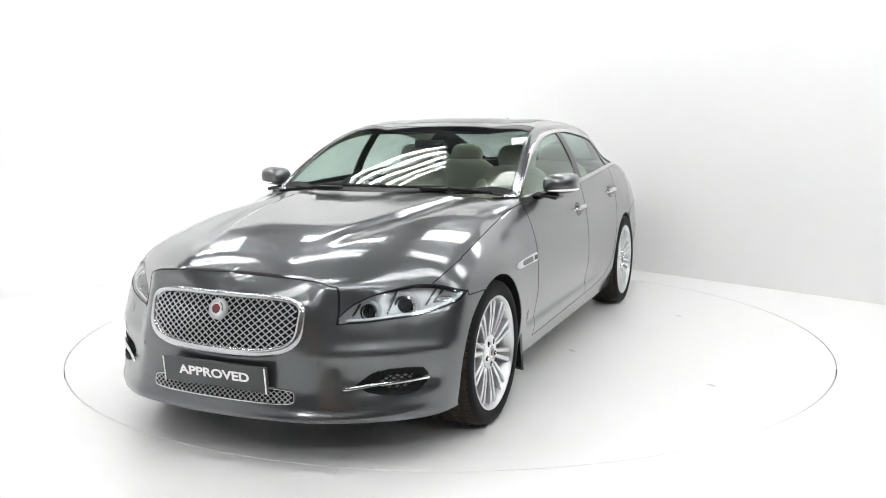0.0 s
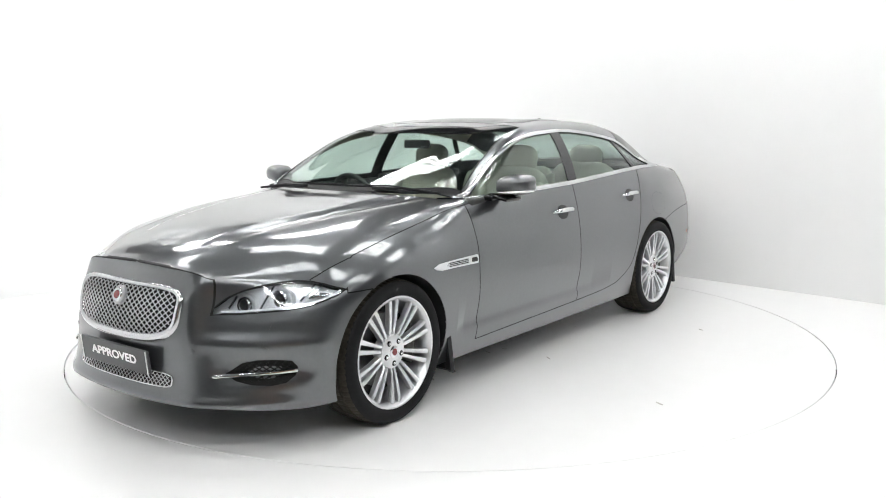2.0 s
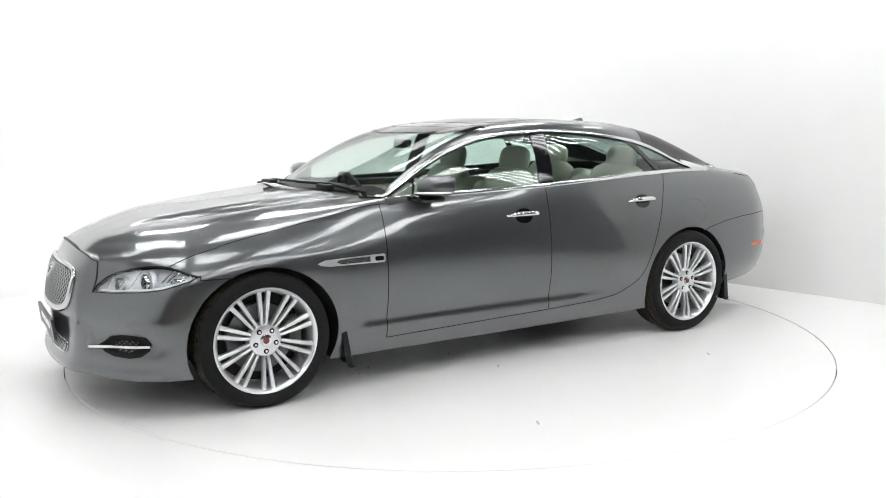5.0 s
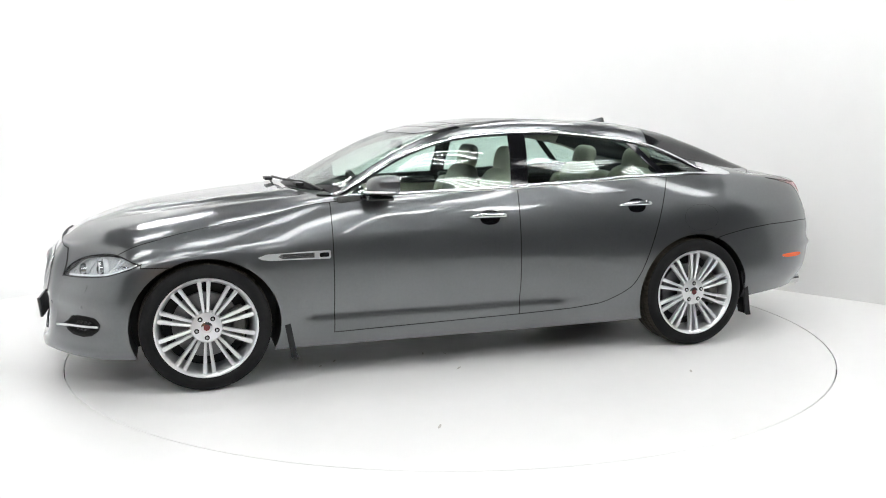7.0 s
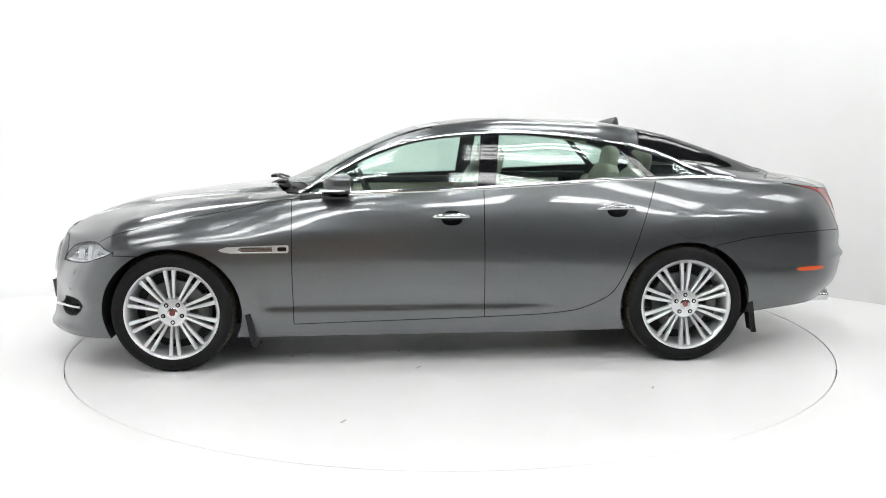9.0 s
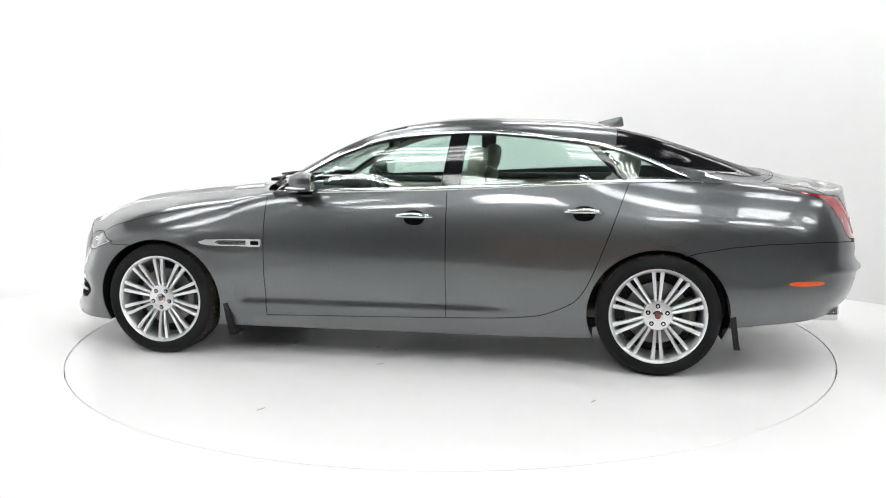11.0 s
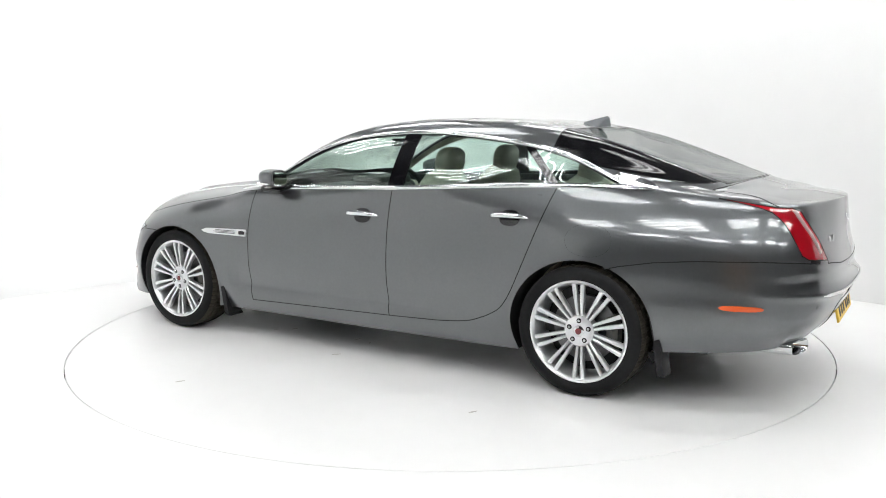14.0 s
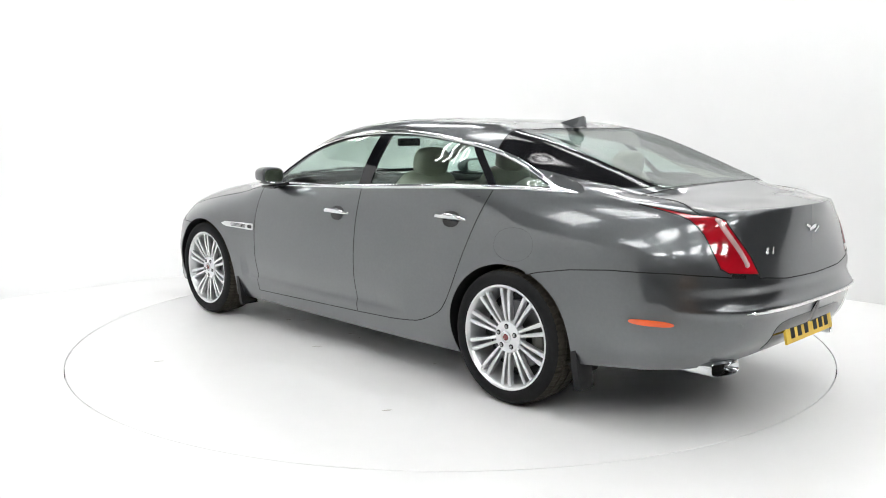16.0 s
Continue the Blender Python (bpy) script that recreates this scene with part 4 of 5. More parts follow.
# ---- headlamps ----
for sg in (1, -1):
    hl = panel("headlamp_bowl", ["headlamp"], REFLECTOR, car, "bright silver headlamp bowl", sg, thick=.004, shift=-.036)
    for y, z, r, nm in ((.612, .658, .033, "inner_projector"), (.733, .681, .041, "main_projector")):
        _, _, P, N = front(np.array([y]), np.array([z]))
        m = Matrix.Translation(Vector((P[0] - N[0] * .040) * M2[sg])) @ Vector((1, .18 * sg, .05)).to_track_quat("X", "Z").to_matrix().to_4x4()
        bm = bmesh.new()
        lathe(bm, [(r * 1.12, -.02), (r * 1.12, .02), (r, .026), (r * .86, .02), (r * .82, .0)], 32, "x")
        o = part(nm, bm, CHROME, hl, "chrome ringed projector")
        o.matrix_basis = m
        bm = bmesh.new()
        lathe(bm, [(r * .80, .006), (r * .72, .020), (r * .5, .029), (r * .2, .033)], 28, "x")
        o = part("projector_lens", bm, GLOSSBLACK, o, "dark glass projector lens")
        bm = bmesh.new()
        lathe(bm, [(r * 1.5, -.022), (r * 1.45, .002), (r * 1.14, -.004)], 32, "x")
        o = part("bezel", bm, REFLECTOR, hl)
        o.matrix_basis = m
    ss = np.linspace(2.02, 3.95, 40)
    zz = lerp(ss, *LAMP_FOOT) + .012
    vv = np.full(ss.shape, 2.6)
    for _ in range(12):
        e = 1e-3
        z0 = skin(ss, vv)[..., 2]
        vv = vv + (zz - z0) / ((skin(ss, vv + e)[..., 2] - z0) / e)
    P, N = skin(ss, vv), slope(ss, vv)
    bm = bmesh.new()
    tube(bm, list((P - N * .012) * M2[sg]), .006, 6, False, .7, list(N * M2[sg]))
    part("daytime_strip", bm, WHITE, hl, "white daytime light strip")
    bm = bmesh.new()
    tube(bm, list((P + N * .001 - np.array((0, 0, .011))) * M2[sg]), .0045, 6, False, .6, list(N * M2[sg]))
    part("lamp_trim", bm, CHROME, hl, "thin chrome lamp trim")
    for y, z0, z1 in ((.555, .640, .690), (.672, .640, .735), (.800, .672, .742), (.825, .682, .738)):
        bm = bmesh.new()
        strip(bm, front, [(y + .02 * k / 6, z0 + (z1 - z0) * k / 6) for k in range(7)], .005, -.022, .8, sg, n=6)
        part("lamp_divider", bm, CHROME, hl, "chrome divider in the headlamp")
    bm = bmesh.new()
    slab(bm, front, rounded(.855, .698, .03, .012, 3, 20), -.03, .006, 3, .006, sg)
    part("indicator", bm, SATIN, hl, "silver indicator bowl")

# ---- tail lamps ----
for sg in (1, -1):
    zz = np.linspace(1.01, .80, 24)
    ss = lerp(zz, *TAIL_INNER) - .16
    vv = np.full(ss.shape, 3.5)
    for _ in range(14):
        e = 1e-3
        z0 = skin(ss, vv)[..., 2]
        vv = np.clip(vv + np.clip((zz - z0) / ((skin(ss, vv + e)[..., 2] - z0) / e), -.4, .4), 2, 4.2)
    P, N = skin(ss, vv), slope(ss, vv)
    bm = bmesh.new()
    tube(bm, list((P + N * .001) * M2[sg]), [.006] + [.013] * 21 + [.016, .010], 8, False, .3, list(N * M2[sg]))
    part("reversing_strip", bm, mat("pale_pink_lens", (.36, .22, .22), .1, 0, 1.0), car, "pale clear strip in the tail lamp")
    bm = bmesh.new()
    slab(bm, side, rounded(-2.315, .548, .098, .0135, 2.6, 36), .003, .006, 4, .001, sg)
    part("side_reflector", bm, AMBER, car, "long orange side reflector")

# ---- window trim ----
wt = [(x, float(window_top(x)) + .008) for x in np.linspace(.775, -1.66, 90)]
bt = [(x, float(belt(x)) - .010) for x in np.linspace(.80, -1.80, 70)]
for sg in (1, -1):
    bm = bmesh.new()
    strip(bm, upper, wt, .0135, .0015, .4, sg)
    part("window_trim", bm, CHROME, car, "chrome strip over the side windows")
    bm = bmesh.new()
    strip(bm, upper, bt, .0125, .0015, .4, sg)
    part("waist_trim", bm, CHROME, car, "chrome strip along the waistline")
    bm = bmesh.new()
    slab(bm, upper, dense([(-1.665, 1.116), (-1.72, 1.101), (-1.80, 1.090), (-1.85, 1.092), (-1.862, 1.104), (-1.83, 1.122), (-1.76, 1.146), (-1.68, 1.164), (-1.63, 1.172), (-1.62, 1.150), (-1.665, 1.116)], 4)[:-1], .004, .012, 4, .002, sg)
    part("trim_tip", bm, CHROME, car, "broad chrome tip of the window trim")

# ---- wing vents, handles, fuel flap ----
vent = [(1.237, .718), (1.215, .706), (1.17, .698), (.845, .694), (.838, .704), (.838, .734), (.846, .740), (1.19, .733)]
for sg in (1, -1):
    bm = bmesh.new()
    slab(bm, side, dense(vent + vent[:1], 5)[:-1], .006, .014, 4, .001, sg)
    w = part("wing_vent", bm, ALLOY, car, "chrome wing vent with ribbed insert")
    bm = bmesh.new()
    slab(bm, side, dense([(1.13, .716), (1.10, .704), (.93, .703), (.93, .731), (1.11, .729), (1.13, .716)], 4)[:-1], .0085, .006, 3, 0, sg)
    part("vent_insert", bm, SATIN, w, "grey ribbed insert")
    bm = bmesh.new()
    for z in (.709, .717, .725):
        strip(bm, side, [(x, z) for x in np.linspace(1.105, .935, 8)], .0022, .009, .8, sg, n=5)
    part("vent_slot", bm, BLACK, w)
    bm = bmesh.new()
    slab(bm, side, rounded(.875, .7165, .026, .012, 6, 24), .0085, .006, 2, 0, sg)
    part("vent_badge", bm, GLOSSBLACK, w, "small dark badge bar")
    for x0, x1, z in ((.012, -.222, .889), (-.972, -1.205, .926)):
        # a flat black oval paints the cup's shade; the door skin isn't hollowed
        bm = bmesh.new()
        slab(bm, side, rounded((x0 + x1) / 2 - .005, z - .004, .062, .043, 2.3, 40), .0012, .003, 5, 0, sg)
        hd = part("handle_cup_shade", bm, GLOSSBLACK, car, "flat black oval painting the shade of the handle cup")
        bm = bmesh.new()
        xs = np.linspace(x0, x1, 15)
        t = np.linspace(-1, 1, 15)
        _, _, P, N = side(xs, z + .004 - .004 * t ** 2)
        out = .036 * (1 - t ** 6)[:, None] + .003
        tube(bm, list((P + N * out) * M2[sg]), [.006 + .009 * (1 - abs(k) ** 3) for k in t], 10, False, .62, list(N * M2[sg]))
        part("door_handle", bm, CHROME, hd, "chrome pull handle")
bm = bmesh.new()
strip(bm, side, rounded(-1.555, .832, .125, .082, 2.2, 60), .0004, .0002, .6, 1, True, 5)
part("fuel_flap_joint", bm, GAP, car, "fine round joint of the fuel flap")


# ---- mirrors ----
def mirror(sg):
    bm = bmesh.new()
    bmesh.ops.create_uvsphere(bm, u_segments=40, v_segments=24, radius=1)
    for v in bm.verts:
        x, y, z = v.co
        q = (abs(x) ** 2.6 + abs(y) ** 3.2 + abs(z) ** 3.0) ** (-1 / 2.9)
        x, y, z = x * q, y * q, z * q
        if x < -.45:
            x = -.45 - (abs(x) - .45) * .12
        z *= 1 - .10 * (x > 0) * x
        v.co = (.532 + .095 * x - .018 * y, (.965 + .095 * y) * sg, 1.092 + .058 * z + .006 * y)
    m = part("door_mirror", bm, PAINT, car, "grey door mirror with indicator strip")
    bm = bmesh.new()
    box(bm, .56, .905 * sg, 1.026, .15, .13, .022, .009, pose(0, 0, 0, -10 * sg, 0, 0))
    box(bm, .60, .855 * sg, 1.022, .10, .06, .03, .009)
    part("mirror_foot", bm, GLOSSBLACK, m, "black mirror foot")
    bm = bmesh.new()
    tube(bm, [(.50, 1.058 * sg, 1.060), (.56, 1.052 * sg, 1.060), (.62, 1.02 * sg, 1.060), (.645, .97 * sg, 1.058), (.65, .92 * sg, 1.056)], [.004, .007, .007, .006, .003], 8, False, .9)
    part("indicator_strip", bm, WHITE, m, "clear indicator strip")
    bm = bmesh.new()
    slabv = rounded(.965, 1.092, .078, .044, 3.6, 32)
    vs = [bm.verts.new((.482 - (y - .965) * .18, y * sg, z)) for y, z in slabv]
    vb = [bm.verts.new((.50 - (y - .965) * .18, y * sg, z)) for y, z in slabv]
    bm.faces.new(vs)
    for i in range(32):
        bm.faces.new((vs[i], vs[(i + 1) % 32], vb[(i + 1) % 32], vb[i]))
    part("mirror_glass", bm, mat("mirror_glass", (.8, .85, .83), .02, 1.0), m, "mirror glass", False)


mirror(1)
mirror(-1)

# ---- rear: plate, chrome strip, badges, exhausts ----
bm = bmesh.new()
strip(bm, both_rear, [(y, .602) for y in np.linspace(-.60, .60, 60)], [.003] * 2 + [.0085] * 56 + [.003] * 2, .003, .6)
part("bumper_strip", bm, CHROME, car, "chrome strip across the rear bumper")
bm = bmesh.new()
slab(bm, both_rear, rounded(0, .452, .36, .085, 5, 60), .003, .01, 6)
rp = part("plate_recess", bm, GLOSSBLACK, car, "dark recess round the rear plate")
bm = bmesh.new()
box(bm, 0, 0, 0, .012, .52, .112, .003)
yp = part("rear_plate", bm, YELLOW, rp, "yellow plate with dark characters")
yp.matrix_basis = pose(-2.668, 0, .462, 0, 12, 0)
bm = bmesh.new()
for i, y in enumerate((.19, .115, .04, -.06, -.125, -.19)):
    box(bm, -.0068, y, 0, .0016, .040, .07)
part("plate_bars", bm, BLACK, yp, "dark bars", False)
bm = bmesh.new()
for y, w, h, z, rx in ((.045, .05, .014, .945, 20), (.0, .07, .018, .935, -12), (-.045, .05, .012, .925, -28)):
    _, _, P, N = both_rear(np.array([y]), np.array([z]))
    box(bm, P[0, 0] - .004, y, z, .006, w, h, .003, pose(0, 0, 0, rx, 0, 0))
part("boot_badge", bm, CHROME, car, "leaping chrome boot badge")
bm = bmesh.new()
for y, rx in ((.405, 35), (.405, -35), (.365, 0)):
    _, _, P, N = both_rear(np.array([y]), np.array([.86]))
    box(bm, P[0, 0] - .003, y, .86, .006, .012, .032, .002, pose(0, 0, 0, rx, 0, 0))
part("model_badge", bm, CHROME, car, "small chrome bars of the model badge")
for sg in (1, -1):
    bm = bmesh.new()
    loop = rounded(0, 0, .085, .037, 3.2, 36)
    prof = [(-2.36, .86, 0), (-2.58, 1.0, 0), (-2.615, 1.0, 0), (-2.618, .95, 0), (-2.612, .90, 0), (-2.45, .86, 0)]
    rings = [[bm.verts.new((x + .065 + .30 * y * k, (.590 + y * k) * sg, .338 + z * k - (x + 2.6) * .05)) for y, z in loop] for x, k, _ in prof]
    for a, b in zip(rings, rings[1:]):
        for i in range(36):
            bm.faces.new((a[i], a[(i + 1) % 36], b[(i + 1) % 36], b[i]))
    bm.faces.new(rings[0])
    bm.faces.new(rings[-1])
    e = part("exhaust_tip", bm, CHROME, car, "oval chrome exhaust tip")
    bm = bmesh.new()
    vs = [bm.verts.new((-2.487 + .30 * y * .84, (.590 + y * .84) * sg, .334 + z * .84)) for y, z in loop]
    vb = [bm.verts.new(v.co + Vector((.03, 0, 0))) for v in vs]
    bm.faces.new(vs)
    for i in range(36):
        bm.faces.new((vs[i], vs[(i + 1) % 36], vb[(i + 1) % 36], vb[i]))
    part("exhaust_bore", bm, GAP, e, "black exhaust bore", False)
bm = bmesh.new()
tube(bm, [(-2.50 + .0 * a, .48 + .028 * math.cos(a), .315 + .028 * math.sin(a)) for a in np.linspace(0, 2 * math.pi, 20)[:-1]], .007, 8, True)
part("towing_eye", bm, BLACK, car, "black towing eye below the bumper")

# roof aerial
bm = bmesh.new()
base = [(-1.16, 0, 1.436), (-1.20, 0, 1.447), (-1.26, 0, 1.462), (-1.305, 0, 1.472), (-1.315, 0, 1.462), (-1.325, 0, 1.415)]
ring = []
for w in (1, -1):
    ring.append([bm.verts.new((x, w * (.022 - (z - 1.415) * .33) if x > -1.32 else w * .006, z)) for x, _, z in base] + [bm.verts.new((x, w * .024, 1.405)) for x in (-1.31, -1.25, -1.19, -1.15)])
n = len(ring[0])
bm.faces.new(ring[0])
bm.faces.new(ring[1])
for i in range(n):
    bm.faces.new((ring[0][i], ring[0][(i + 1) % n], ring[1][(i + 1) % n], ring[1][i]))
part("roof_aerial", bm, PAINT, car, "grey shark-fin roof aerial", False)

# wipers
for pts in ([(.985, .05, 1.082), (.90, .35, 1.082), (.83, .66, 1.052)], [(1.0, -.62, 1.04), (1.02, -.25, 1.083), (1.0, .10, 1.088)]):
    bm = bmesh.new()
    tube(bm, [tuple(Vector(pts[0]).lerp(Vector(pts[1]), k / 6)) for k in range(6)] + [tuple(Vector(pts[1]).lerp(Vector(pts[2]), k / 6)) for k in range(7)], .006, 6, False, 1.3)
    w = part("wiper", bm, BLACK, car, "black wiper blade")
    bm = bmesh.new()
    box(bm, *(np.array(pts[1]) + (.03, 0, -.01)), .05, .16, .02, .006)
    part("wiper_arm", bm, BLACK, w)


# ---- wheels ----
def tread(bm, halfw):
    n = 288
    cols = [(-halfw, .343), (-halfw * .62, .3505), (-halfw * .6, .344), (-halfw * .5, .344), (-halfw * .48, .3515), (-halfw * .06, .352), (-halfw * .05, .345), (halfw * .05, .345), (halfw * .06, .352), (halfw * .48, .3515), (halfw * .5, .344), (halfw * .6, .344), (halfw * .62, .3505), (halfw, .343)]
    rows = []
    for i in range(n):
        a = 2 * math.pi * i / n
        cut = .003 if i % 4 == 0 else 0
        rows.append([bm.verts.new(((r - cut) * math.cos(a), h, (r - cut) * math.sin(a))) for h, r in cols])
    for i in range(n):
        a, b = rows[i], rows[(i + 1) % n]
        for j in range(len(cols) - 1):
            bm.faces.new((a[j], a[j + 1], b[j + 1], b[j]))
    return bm


KIT = {}


def kit(name, build, m, parent, place=None, label=""):
    """A repeated part: built once, then shared."""
    if name not in KIT:
        bm = bmesh.new()
        build(bm)
        KIT[name] = part(name, bm, m, parent, label, name not in ("tread",))
        o = KIT[name]
    else:
        o = share(name, KIT[name], Matrix.Identity(4), parent)
    if place is not None:
        o.matrix_basis = place
    return o


def rim_mesh(bm):
    lathe(bm, [(.258, .112), (.265, .119), (.273, .118), (.274, .110), (.262, .092), (.250, .03), (.245, -.08), (.266, -.112), (.258, -.115), (.236, -.08), (.238, .03), (.249, .098)], 80, "y", closed=True)
    lathe(bm, [(.088, .045), (.088, .080), (.080, .092), (.060, .098), (.034, .098)], 48, "y")


def spoke_mesh(bm):
    prof = [(.062, .082, .0080, .014), (.10, .094, .0076, .013), (.17, .104, .0090, .012), (.235, .109, .0108, .011), (.262, .106, .0130, .012)]
    rings = []
    for r, y, w, d in prof:
        rings.append([bm.verts.new((px, py, r)) for px, py in ((-w, y - d * 2.6), (w, y - d * 2.6), (w, y - .004), (w * .45, y), (-w * .45, y), (-w, y - .004))])
    for a, b in zip(rings, rings[1:]):
        for i in range(6):
            bm.faces.new((a[i], a[(i + 1) % 6], b[(i + 1) % 6], b[i]))
    bm.faces.new(rings[0])
    bm.faces.new(rings[-1])


def caliper_mesh(bm):
    tube(bm, [(.172 * math.cos(radians(a)), .032, .172 * math.sin(radians(a))) for a in range(-30, 31, 6)], .043, 8, False, .95, [(0, 1, 0)] * 11)


for wx, wy, sg in ((1.516, .813, 1), (-1.516, .802, 1), (1.516, -.813, -1), (-1.516, -.802, -1)):
    wh = kit("wheel", rim_mesh, ALLOY, car, pose(wx, wy, .35, 0, 0, 0 if sg > 0 else 180) @ Matrix.Rotation(0 if wx > 0 else math.pi, 4, "Y"), "silver alloy wheel with ten pairs of slim spokes")
    for i in range(20):
        lean = (1 if i % 2 else -1)
        kit("spoke", spoke_mesh, ALLOY, wh, Matrix.Rotation(2 * math.pi * (i // 2) / 10 + .02, 4, "Y") @ pose(.0046 * lean, 0, 0, 0, lean * 4.5, 0))
    ty = kit("tyre", lambda b: lathe(b, [(.268, .108), (.274, .118), (.288, .1225), (.292, .1245), (.318, .1245), (.332, .119), (.343, .107), (.340, .09), (.340, -.09), (.343, -.107), (.332, -.119), (.318, -.1245), (.288, -.1225), (.268, -.112)], 96, "y", closed=True), RUBBER, wh, None, "black low-profile tyre")
    kit("tread", lambda b: tread(b, .108), TREAD, ty, None, "brownish worn tyre tread")
    kit("brake_disc", lambda b: lathe(b, [(.07, .012), (.178, .012), (.180, .008), (.178, -.02), (.07, -.02)], 64, "y"), STEEL, wh, None, "grey steel brake disc")
    kit("brake_caliper", caliper_mesh, CALIPER, wh, Matrix.Identity(4) if sg * wx < 0 else Matrix.Rotation(math.pi, 4, "Y"))
    kit("wheel_back", lambda b: lathe(b, [(.06, -.03), (.235, -.03), (.235, -.05), (.06, -.05)], 48, "y"), BLACK, wh)
    kit("centre_cap", lambda b: lathe(b, [(.031, .09), (.031, .101), (.027, .103)], 32, "y"), CHROME, wh, None, "chrome ringed centre cap")
    kit("cap_disc", lambda b: lathe(b, [(.017, .10), (.017, .1045), (.014, .105)], 32, "y"), BADGERED, wh, None, "red enamel disc")
    for i in range(5):
        a = 2 * math.pi * i / 5 - math.pi / 2
        # black disc on the hub face paints the shade of a lug hole
        kit("lug_hole_shade", lambda b: lathe(b, [(.0135, .08), (.0135, .0988), (.011, .0992)], 16, "y"), GAP, wh, pose(.056 * math.cos(a), 0, .056 * math.sin(a)))
        kit("lug_nut", lambda b: lathe(b, [(.0085, .085), (.0085, .102), (.006, .105)], 6, "y"), CHROME, wh, pose(.056 * math.cos(a), 0, .056 * math.sin(a)))

# wheel houses, underbody, mud flaps
for wx in (1.516, -1.516):
    for sg in (1, -1):
        bm = bmesh.new()
        rows = []
        turn = np.radians(np.linspace(-25, 205, 33))
        _, _, P, N = side(wx + .398 * np.cos(turn), np.maximum(.352 + .376 * np.sin(turn), .2), (3.0, 12.5))
        for a, q in zip(turn, P - N * .004):
            c, s = math.cos(a), math.sin(a)
            rows.append([bm.verts.new((q[0], q[1] * sg, q[2]))] + [bm.verts.new((wx + r * .402 * c, y * sg, max(.352 + r * .380 * s, .2))) for r, y in ((1.0, .80), (1.0, .62), (.3, .60))])
        for a, b in zip(rows, rows[1:]):
            for j in range(3):
                bm.faces.new((a[j], a[j + 1], b[j + 1], b[j]))
        part("wheel_house", bm, BLACK, car, "black wheel arch liner")
        bm = bmesh.new()
        fx = wx - .435 if wx > 0 else wx - .425
        pr = [(fx + .02, .44), (fx - .005, .30), (fx - .03, .15), (fx - .045, .135)] if wx > 0 else [(fx + .035, .46), (fx + .01, .34), (fx - .010, .20), (fx - .018, .165)]
        ys = (.79, .86, .915) if wx > 0 else (.77, .84, .885)
        top = [[bm.verts.new((x + .02 * (k == 2), y * sg, z)) for k, y in enumerate(ys)] for x, z in pr]
        bot = [[bm.verts.new((x - .014, y * sg, z)) for k, y in enumerate(ys)] for x, z in pr]
        for g in (top, bot):
            for a, b in zip(g, g[1:]):
                for j in range(2):
                    bm.faces.new((a[j], a[j + 1], b[j + 1], b[j]))
        for a, b in zip(range(3), range(1, 4)):
            bm.faces.new((top[a][0], top[b][0], bot[b][0], bot[a][0]))
            bm.faces.new((top[a][2], top[b][2], bot[b][2], bot[a][2]))
        bm.faces.new((*top[-1], *bot[-1][::-1]))
        part("mud_flap", bm, BLACK, car, "black rubber mud flap", False)
bm = bmesh.new()
box(bm, 0, 0, .24, 2.2, 1.66, .06, .02)
box(bm, 0, 0, .26, 4.2, 1.1, .08, .02)
box(bm, 2.0, 0, .235, .50, 1.0, .03, .01)
box(bm, -2.1, 0, .38, .7, 1.0, .10, .03)
part("underbody", bm, BLACK, car, "dark underbody")

# ---- cabin ----
bm = bmesh.new()
box(bm, -.35, 0, .33, 2.6, 1.6, .05, .01)
part("cabin_floor", bm, DASHMAT, car)
bm = bmesh.new()
box(bm, .78, 0, .86, .42, 1.50, .26, .07)
box(bm, .66, -.37, 1.00, .28, .42, .08, .035)
dash = part("dashboard", bm, DASHMAT, car, "charcoal leather dashboard")
bm = bmesh.new()
box(bm, .575, 0, .90, .02, 1.44, .05, .008)
part("wood_fascia", bm, WOOD, dash, "dark wood fascia")
bm = bmesh.new()
box(bm, .15, 0, .55, 1.2, .24, .36, .04)
part("centre_console", bm, DASHMAT, car)
R = Matrix.Translation((.40, -.37, .93)) @ Matrix.Rotation(radians(-66), 4, "Y")
bm = bmesh.new()
tube(bm, [R @ Vector((.185 * math.cos(a), .185 * math.sin(a), 0)) for a in np.linspace(0, 2 * math.pi, 41)[:-1]], .016, 10, True)
sw = part("steering_wheel", bm, DASHMAT, car, "dark leather steering wheel")
bm = bmesh.new()
for a in (0, 180, 270):
    tube(bm, [R @ Vector((.03 * math.cos(radians(a)), .03 * math.sin(radians(a)), -.02)), R @ Vector((.18 * math.cos(radians(a)), .18 * math.sin(radians(a)), 0))], .014, 6)
bmesh.ops.create_uvsphere(bm, u_segments=16, v_segments=10, radius=.065, matrix=R @ Matrix.Diagonal((1, 1, .5, 1)))
part("wheel_spokes", bm, DASHMAT, sw)


def pillow(bm, cx, cy, cz, sx, sy, sz, tilt=0.0, power=3.6):
    """A soft block."""
    r = bmesh.ops.create_uvsphere(bm, u_segments=28, v_segments=16, radius=1)
    m = Matrix.Translation((cx, cy, cz)) @ Matrix.Rotation(radians(tilt), 4, "Y")
    for v in r["verts"]:
        x, y, z = v.co
        q = (abs(x) ** power + abs(y) ** power + abs(z) ** power) ** (-1 / power)
        v.co = m @ Vector((x * q * sx / 2, y * q * sy / 2, z * q * sz / 2))
    return bm


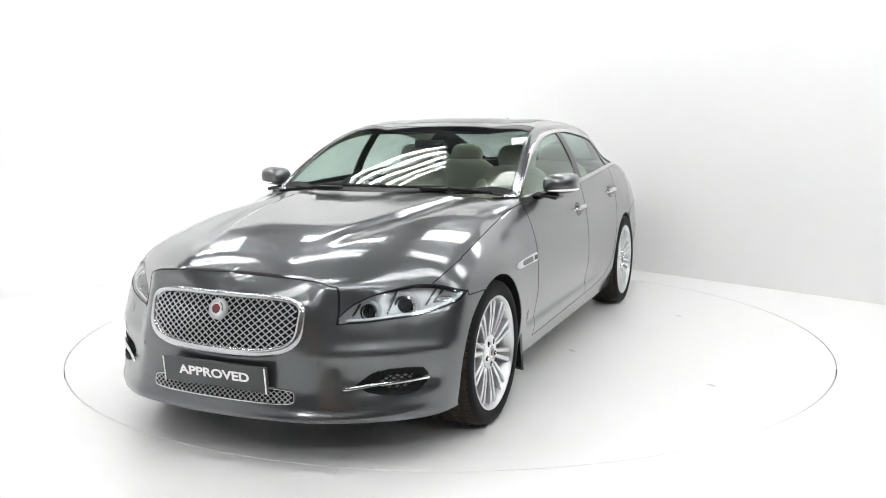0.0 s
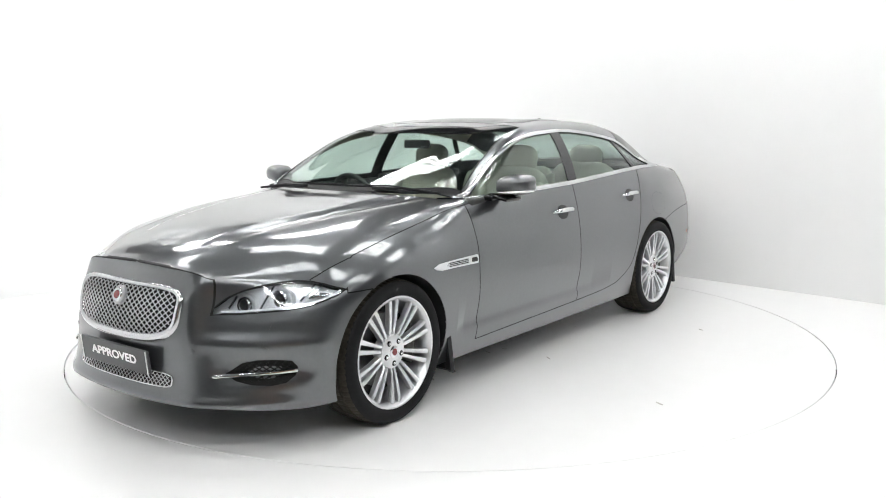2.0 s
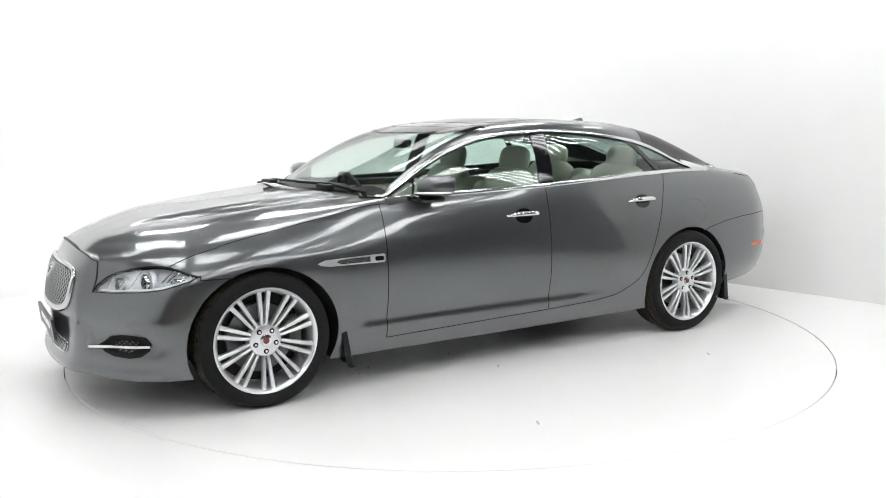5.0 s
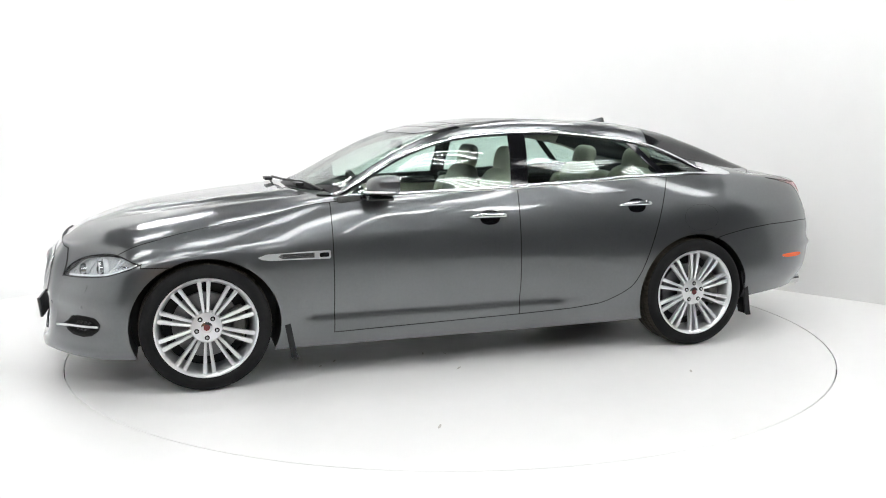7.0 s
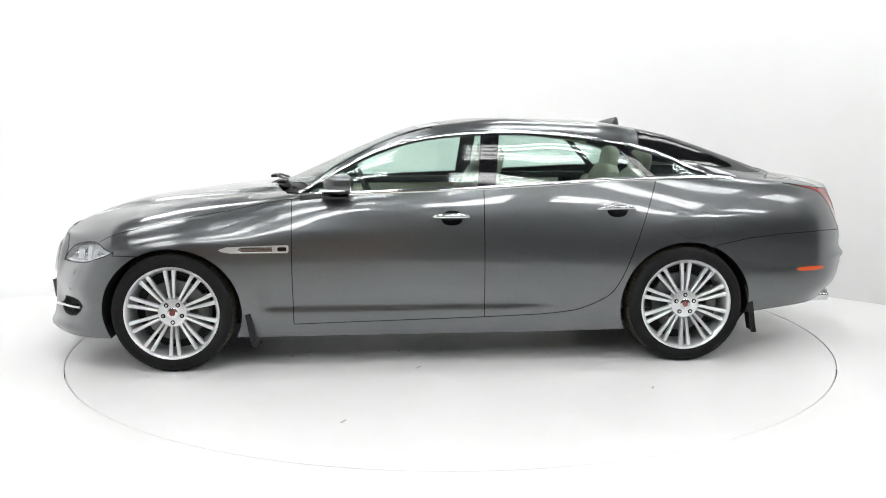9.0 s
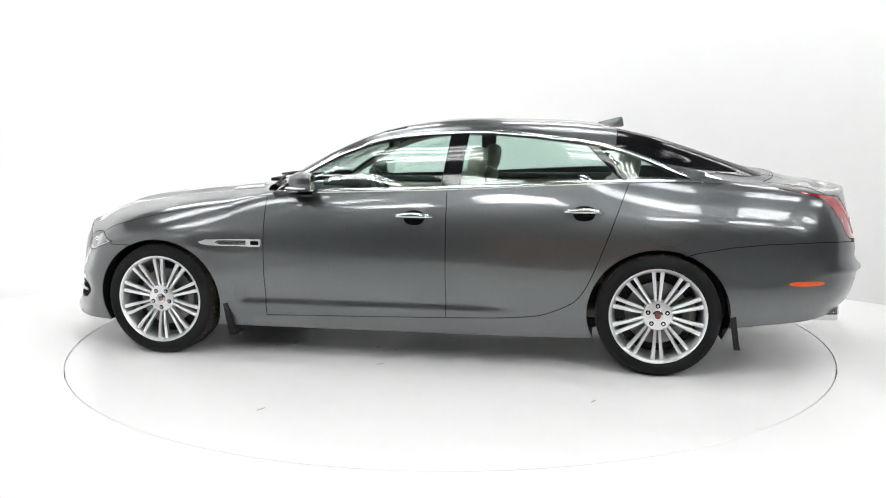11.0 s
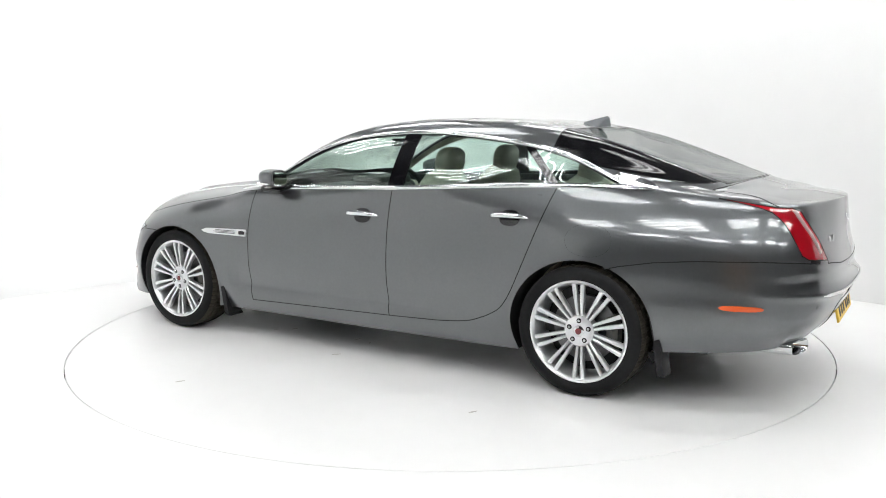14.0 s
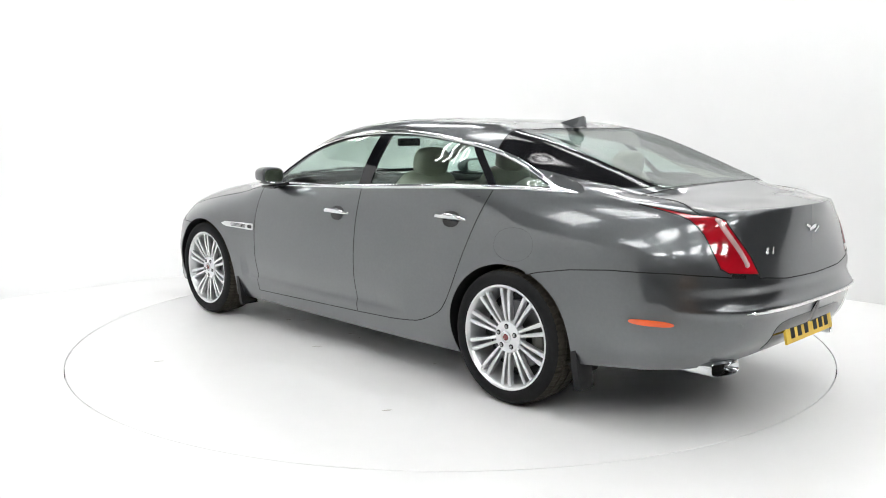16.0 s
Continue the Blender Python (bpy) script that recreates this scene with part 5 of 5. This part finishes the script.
def seat(x, y, rear_seat=False):
    w = .54 if not rear_seat else .60
    bm = bmesh.new()
    pillow(bm, x, y, .54, .56, w, .18, -5)
    st = part("seat", bm, CREAM, car, "cream leather seat")
    bm = bmesh.new()
    pillow(bm, x - .30, y, .84, .16, w * .96, .62, -14)
    for k in (-1, 1):
        pillow(bm, x - .25, y + k * w * .40, .80, .17, .10, .50, -14)
    part("backrest", bm, CREAM, st)
    bm = bmesh.new()
    pillow(bm, x - .395 + (.0 if not rear_seat else .01), y, 1.19 if not rear_seat else 1.17, .11, .27, .19, -10, 3.0)
    hd = part("headrest", bm, CREAM, st)
    bm = bmesh.new()
    for k in (-.06, .06):
        tube(bm, [(x - .375, y + k, 1.08), (x - .385, y + k, 1.15)], .007, 8)
    part("headrest_post", bm, CHROME, hd)


for y in (.38, -.38):
    seat(-.02, y)
    seat(-.98, y, True)
bm = bmesh.new()
pillow(bm, -.98, 0, .53, .5, .22, .16)
pillow(bm, -1.27, 0, .82, .14, .22, .56, -14)
part("armrest", bm, CREAM, car, "cream leather middle rear seat")
bm = bmesh.new()
box(bm, -1.68, 0, 1.02, .66, 1.24, .04, .01)
box(bm, -1.42, 0, .72, .04, 1.4, .60, .01)
part("parcel_shelf", bm, DASHMAT, car, "dark parcel shelf")
for sg in (1, -1):
    bm = bmesh.new()
    box(bm, .25, sg * .80, .70, 1.08, .05, .56, .02)
    dc = part("door_card", bm, CREAM, car, "cream door trim")
    bm = bmesh.new()
    box(bm, .25, sg * .80, 1.005, 1.06, .07, .05, .02)
    part("door_capping", bm, DASHMAT, dc)
    bm = bmesh.new()
    box(bm, -.70, sg * .80, .72, .74, .05, .60, .02)
    dc = part("door_card", bm, CREAM, car, "cream door trim")
    bm = bmesh.new()
    box(bm, -.80, sg * .80, 1.035, .96, .07, .05, .02)
    part("door_capping", bm, DASHMAT, dc)
bm = bmesh.new()
box(bm, .22, 0, 1.30, .035, .20, .055, .014)
part("inside_mirror", bm, BLACK, car, "black inside mirror")


# ---- what moves ----
TURN = [(0.0, 246.75), (2.0, 232.79), (4.0, 218.80), (6.5, 201.42), (9.0, 184.02), (11.5, 166.54), (14.0, 148.65), (16.0, 134.5)]


def motions():
    rows = []
    for i in range(33):
        t = i * 0.5
        rows.append((t, float(np.interp(t, [a for a, _ in TURN], [b for _, b in TURN]))))
    at = []
    for t, a in rows:
        c, s = math.cos(radians(a)), math.sin(radians(a))
        at.append((t, pose(c * .155 - s * .027, s * .155 + c * .027, 0, 0, 0, a)))
    walk(car, at)
    walk(turntable, [(t, pose(0, 0, 0, 0, 0, a)) for t, a in rows])


motions()
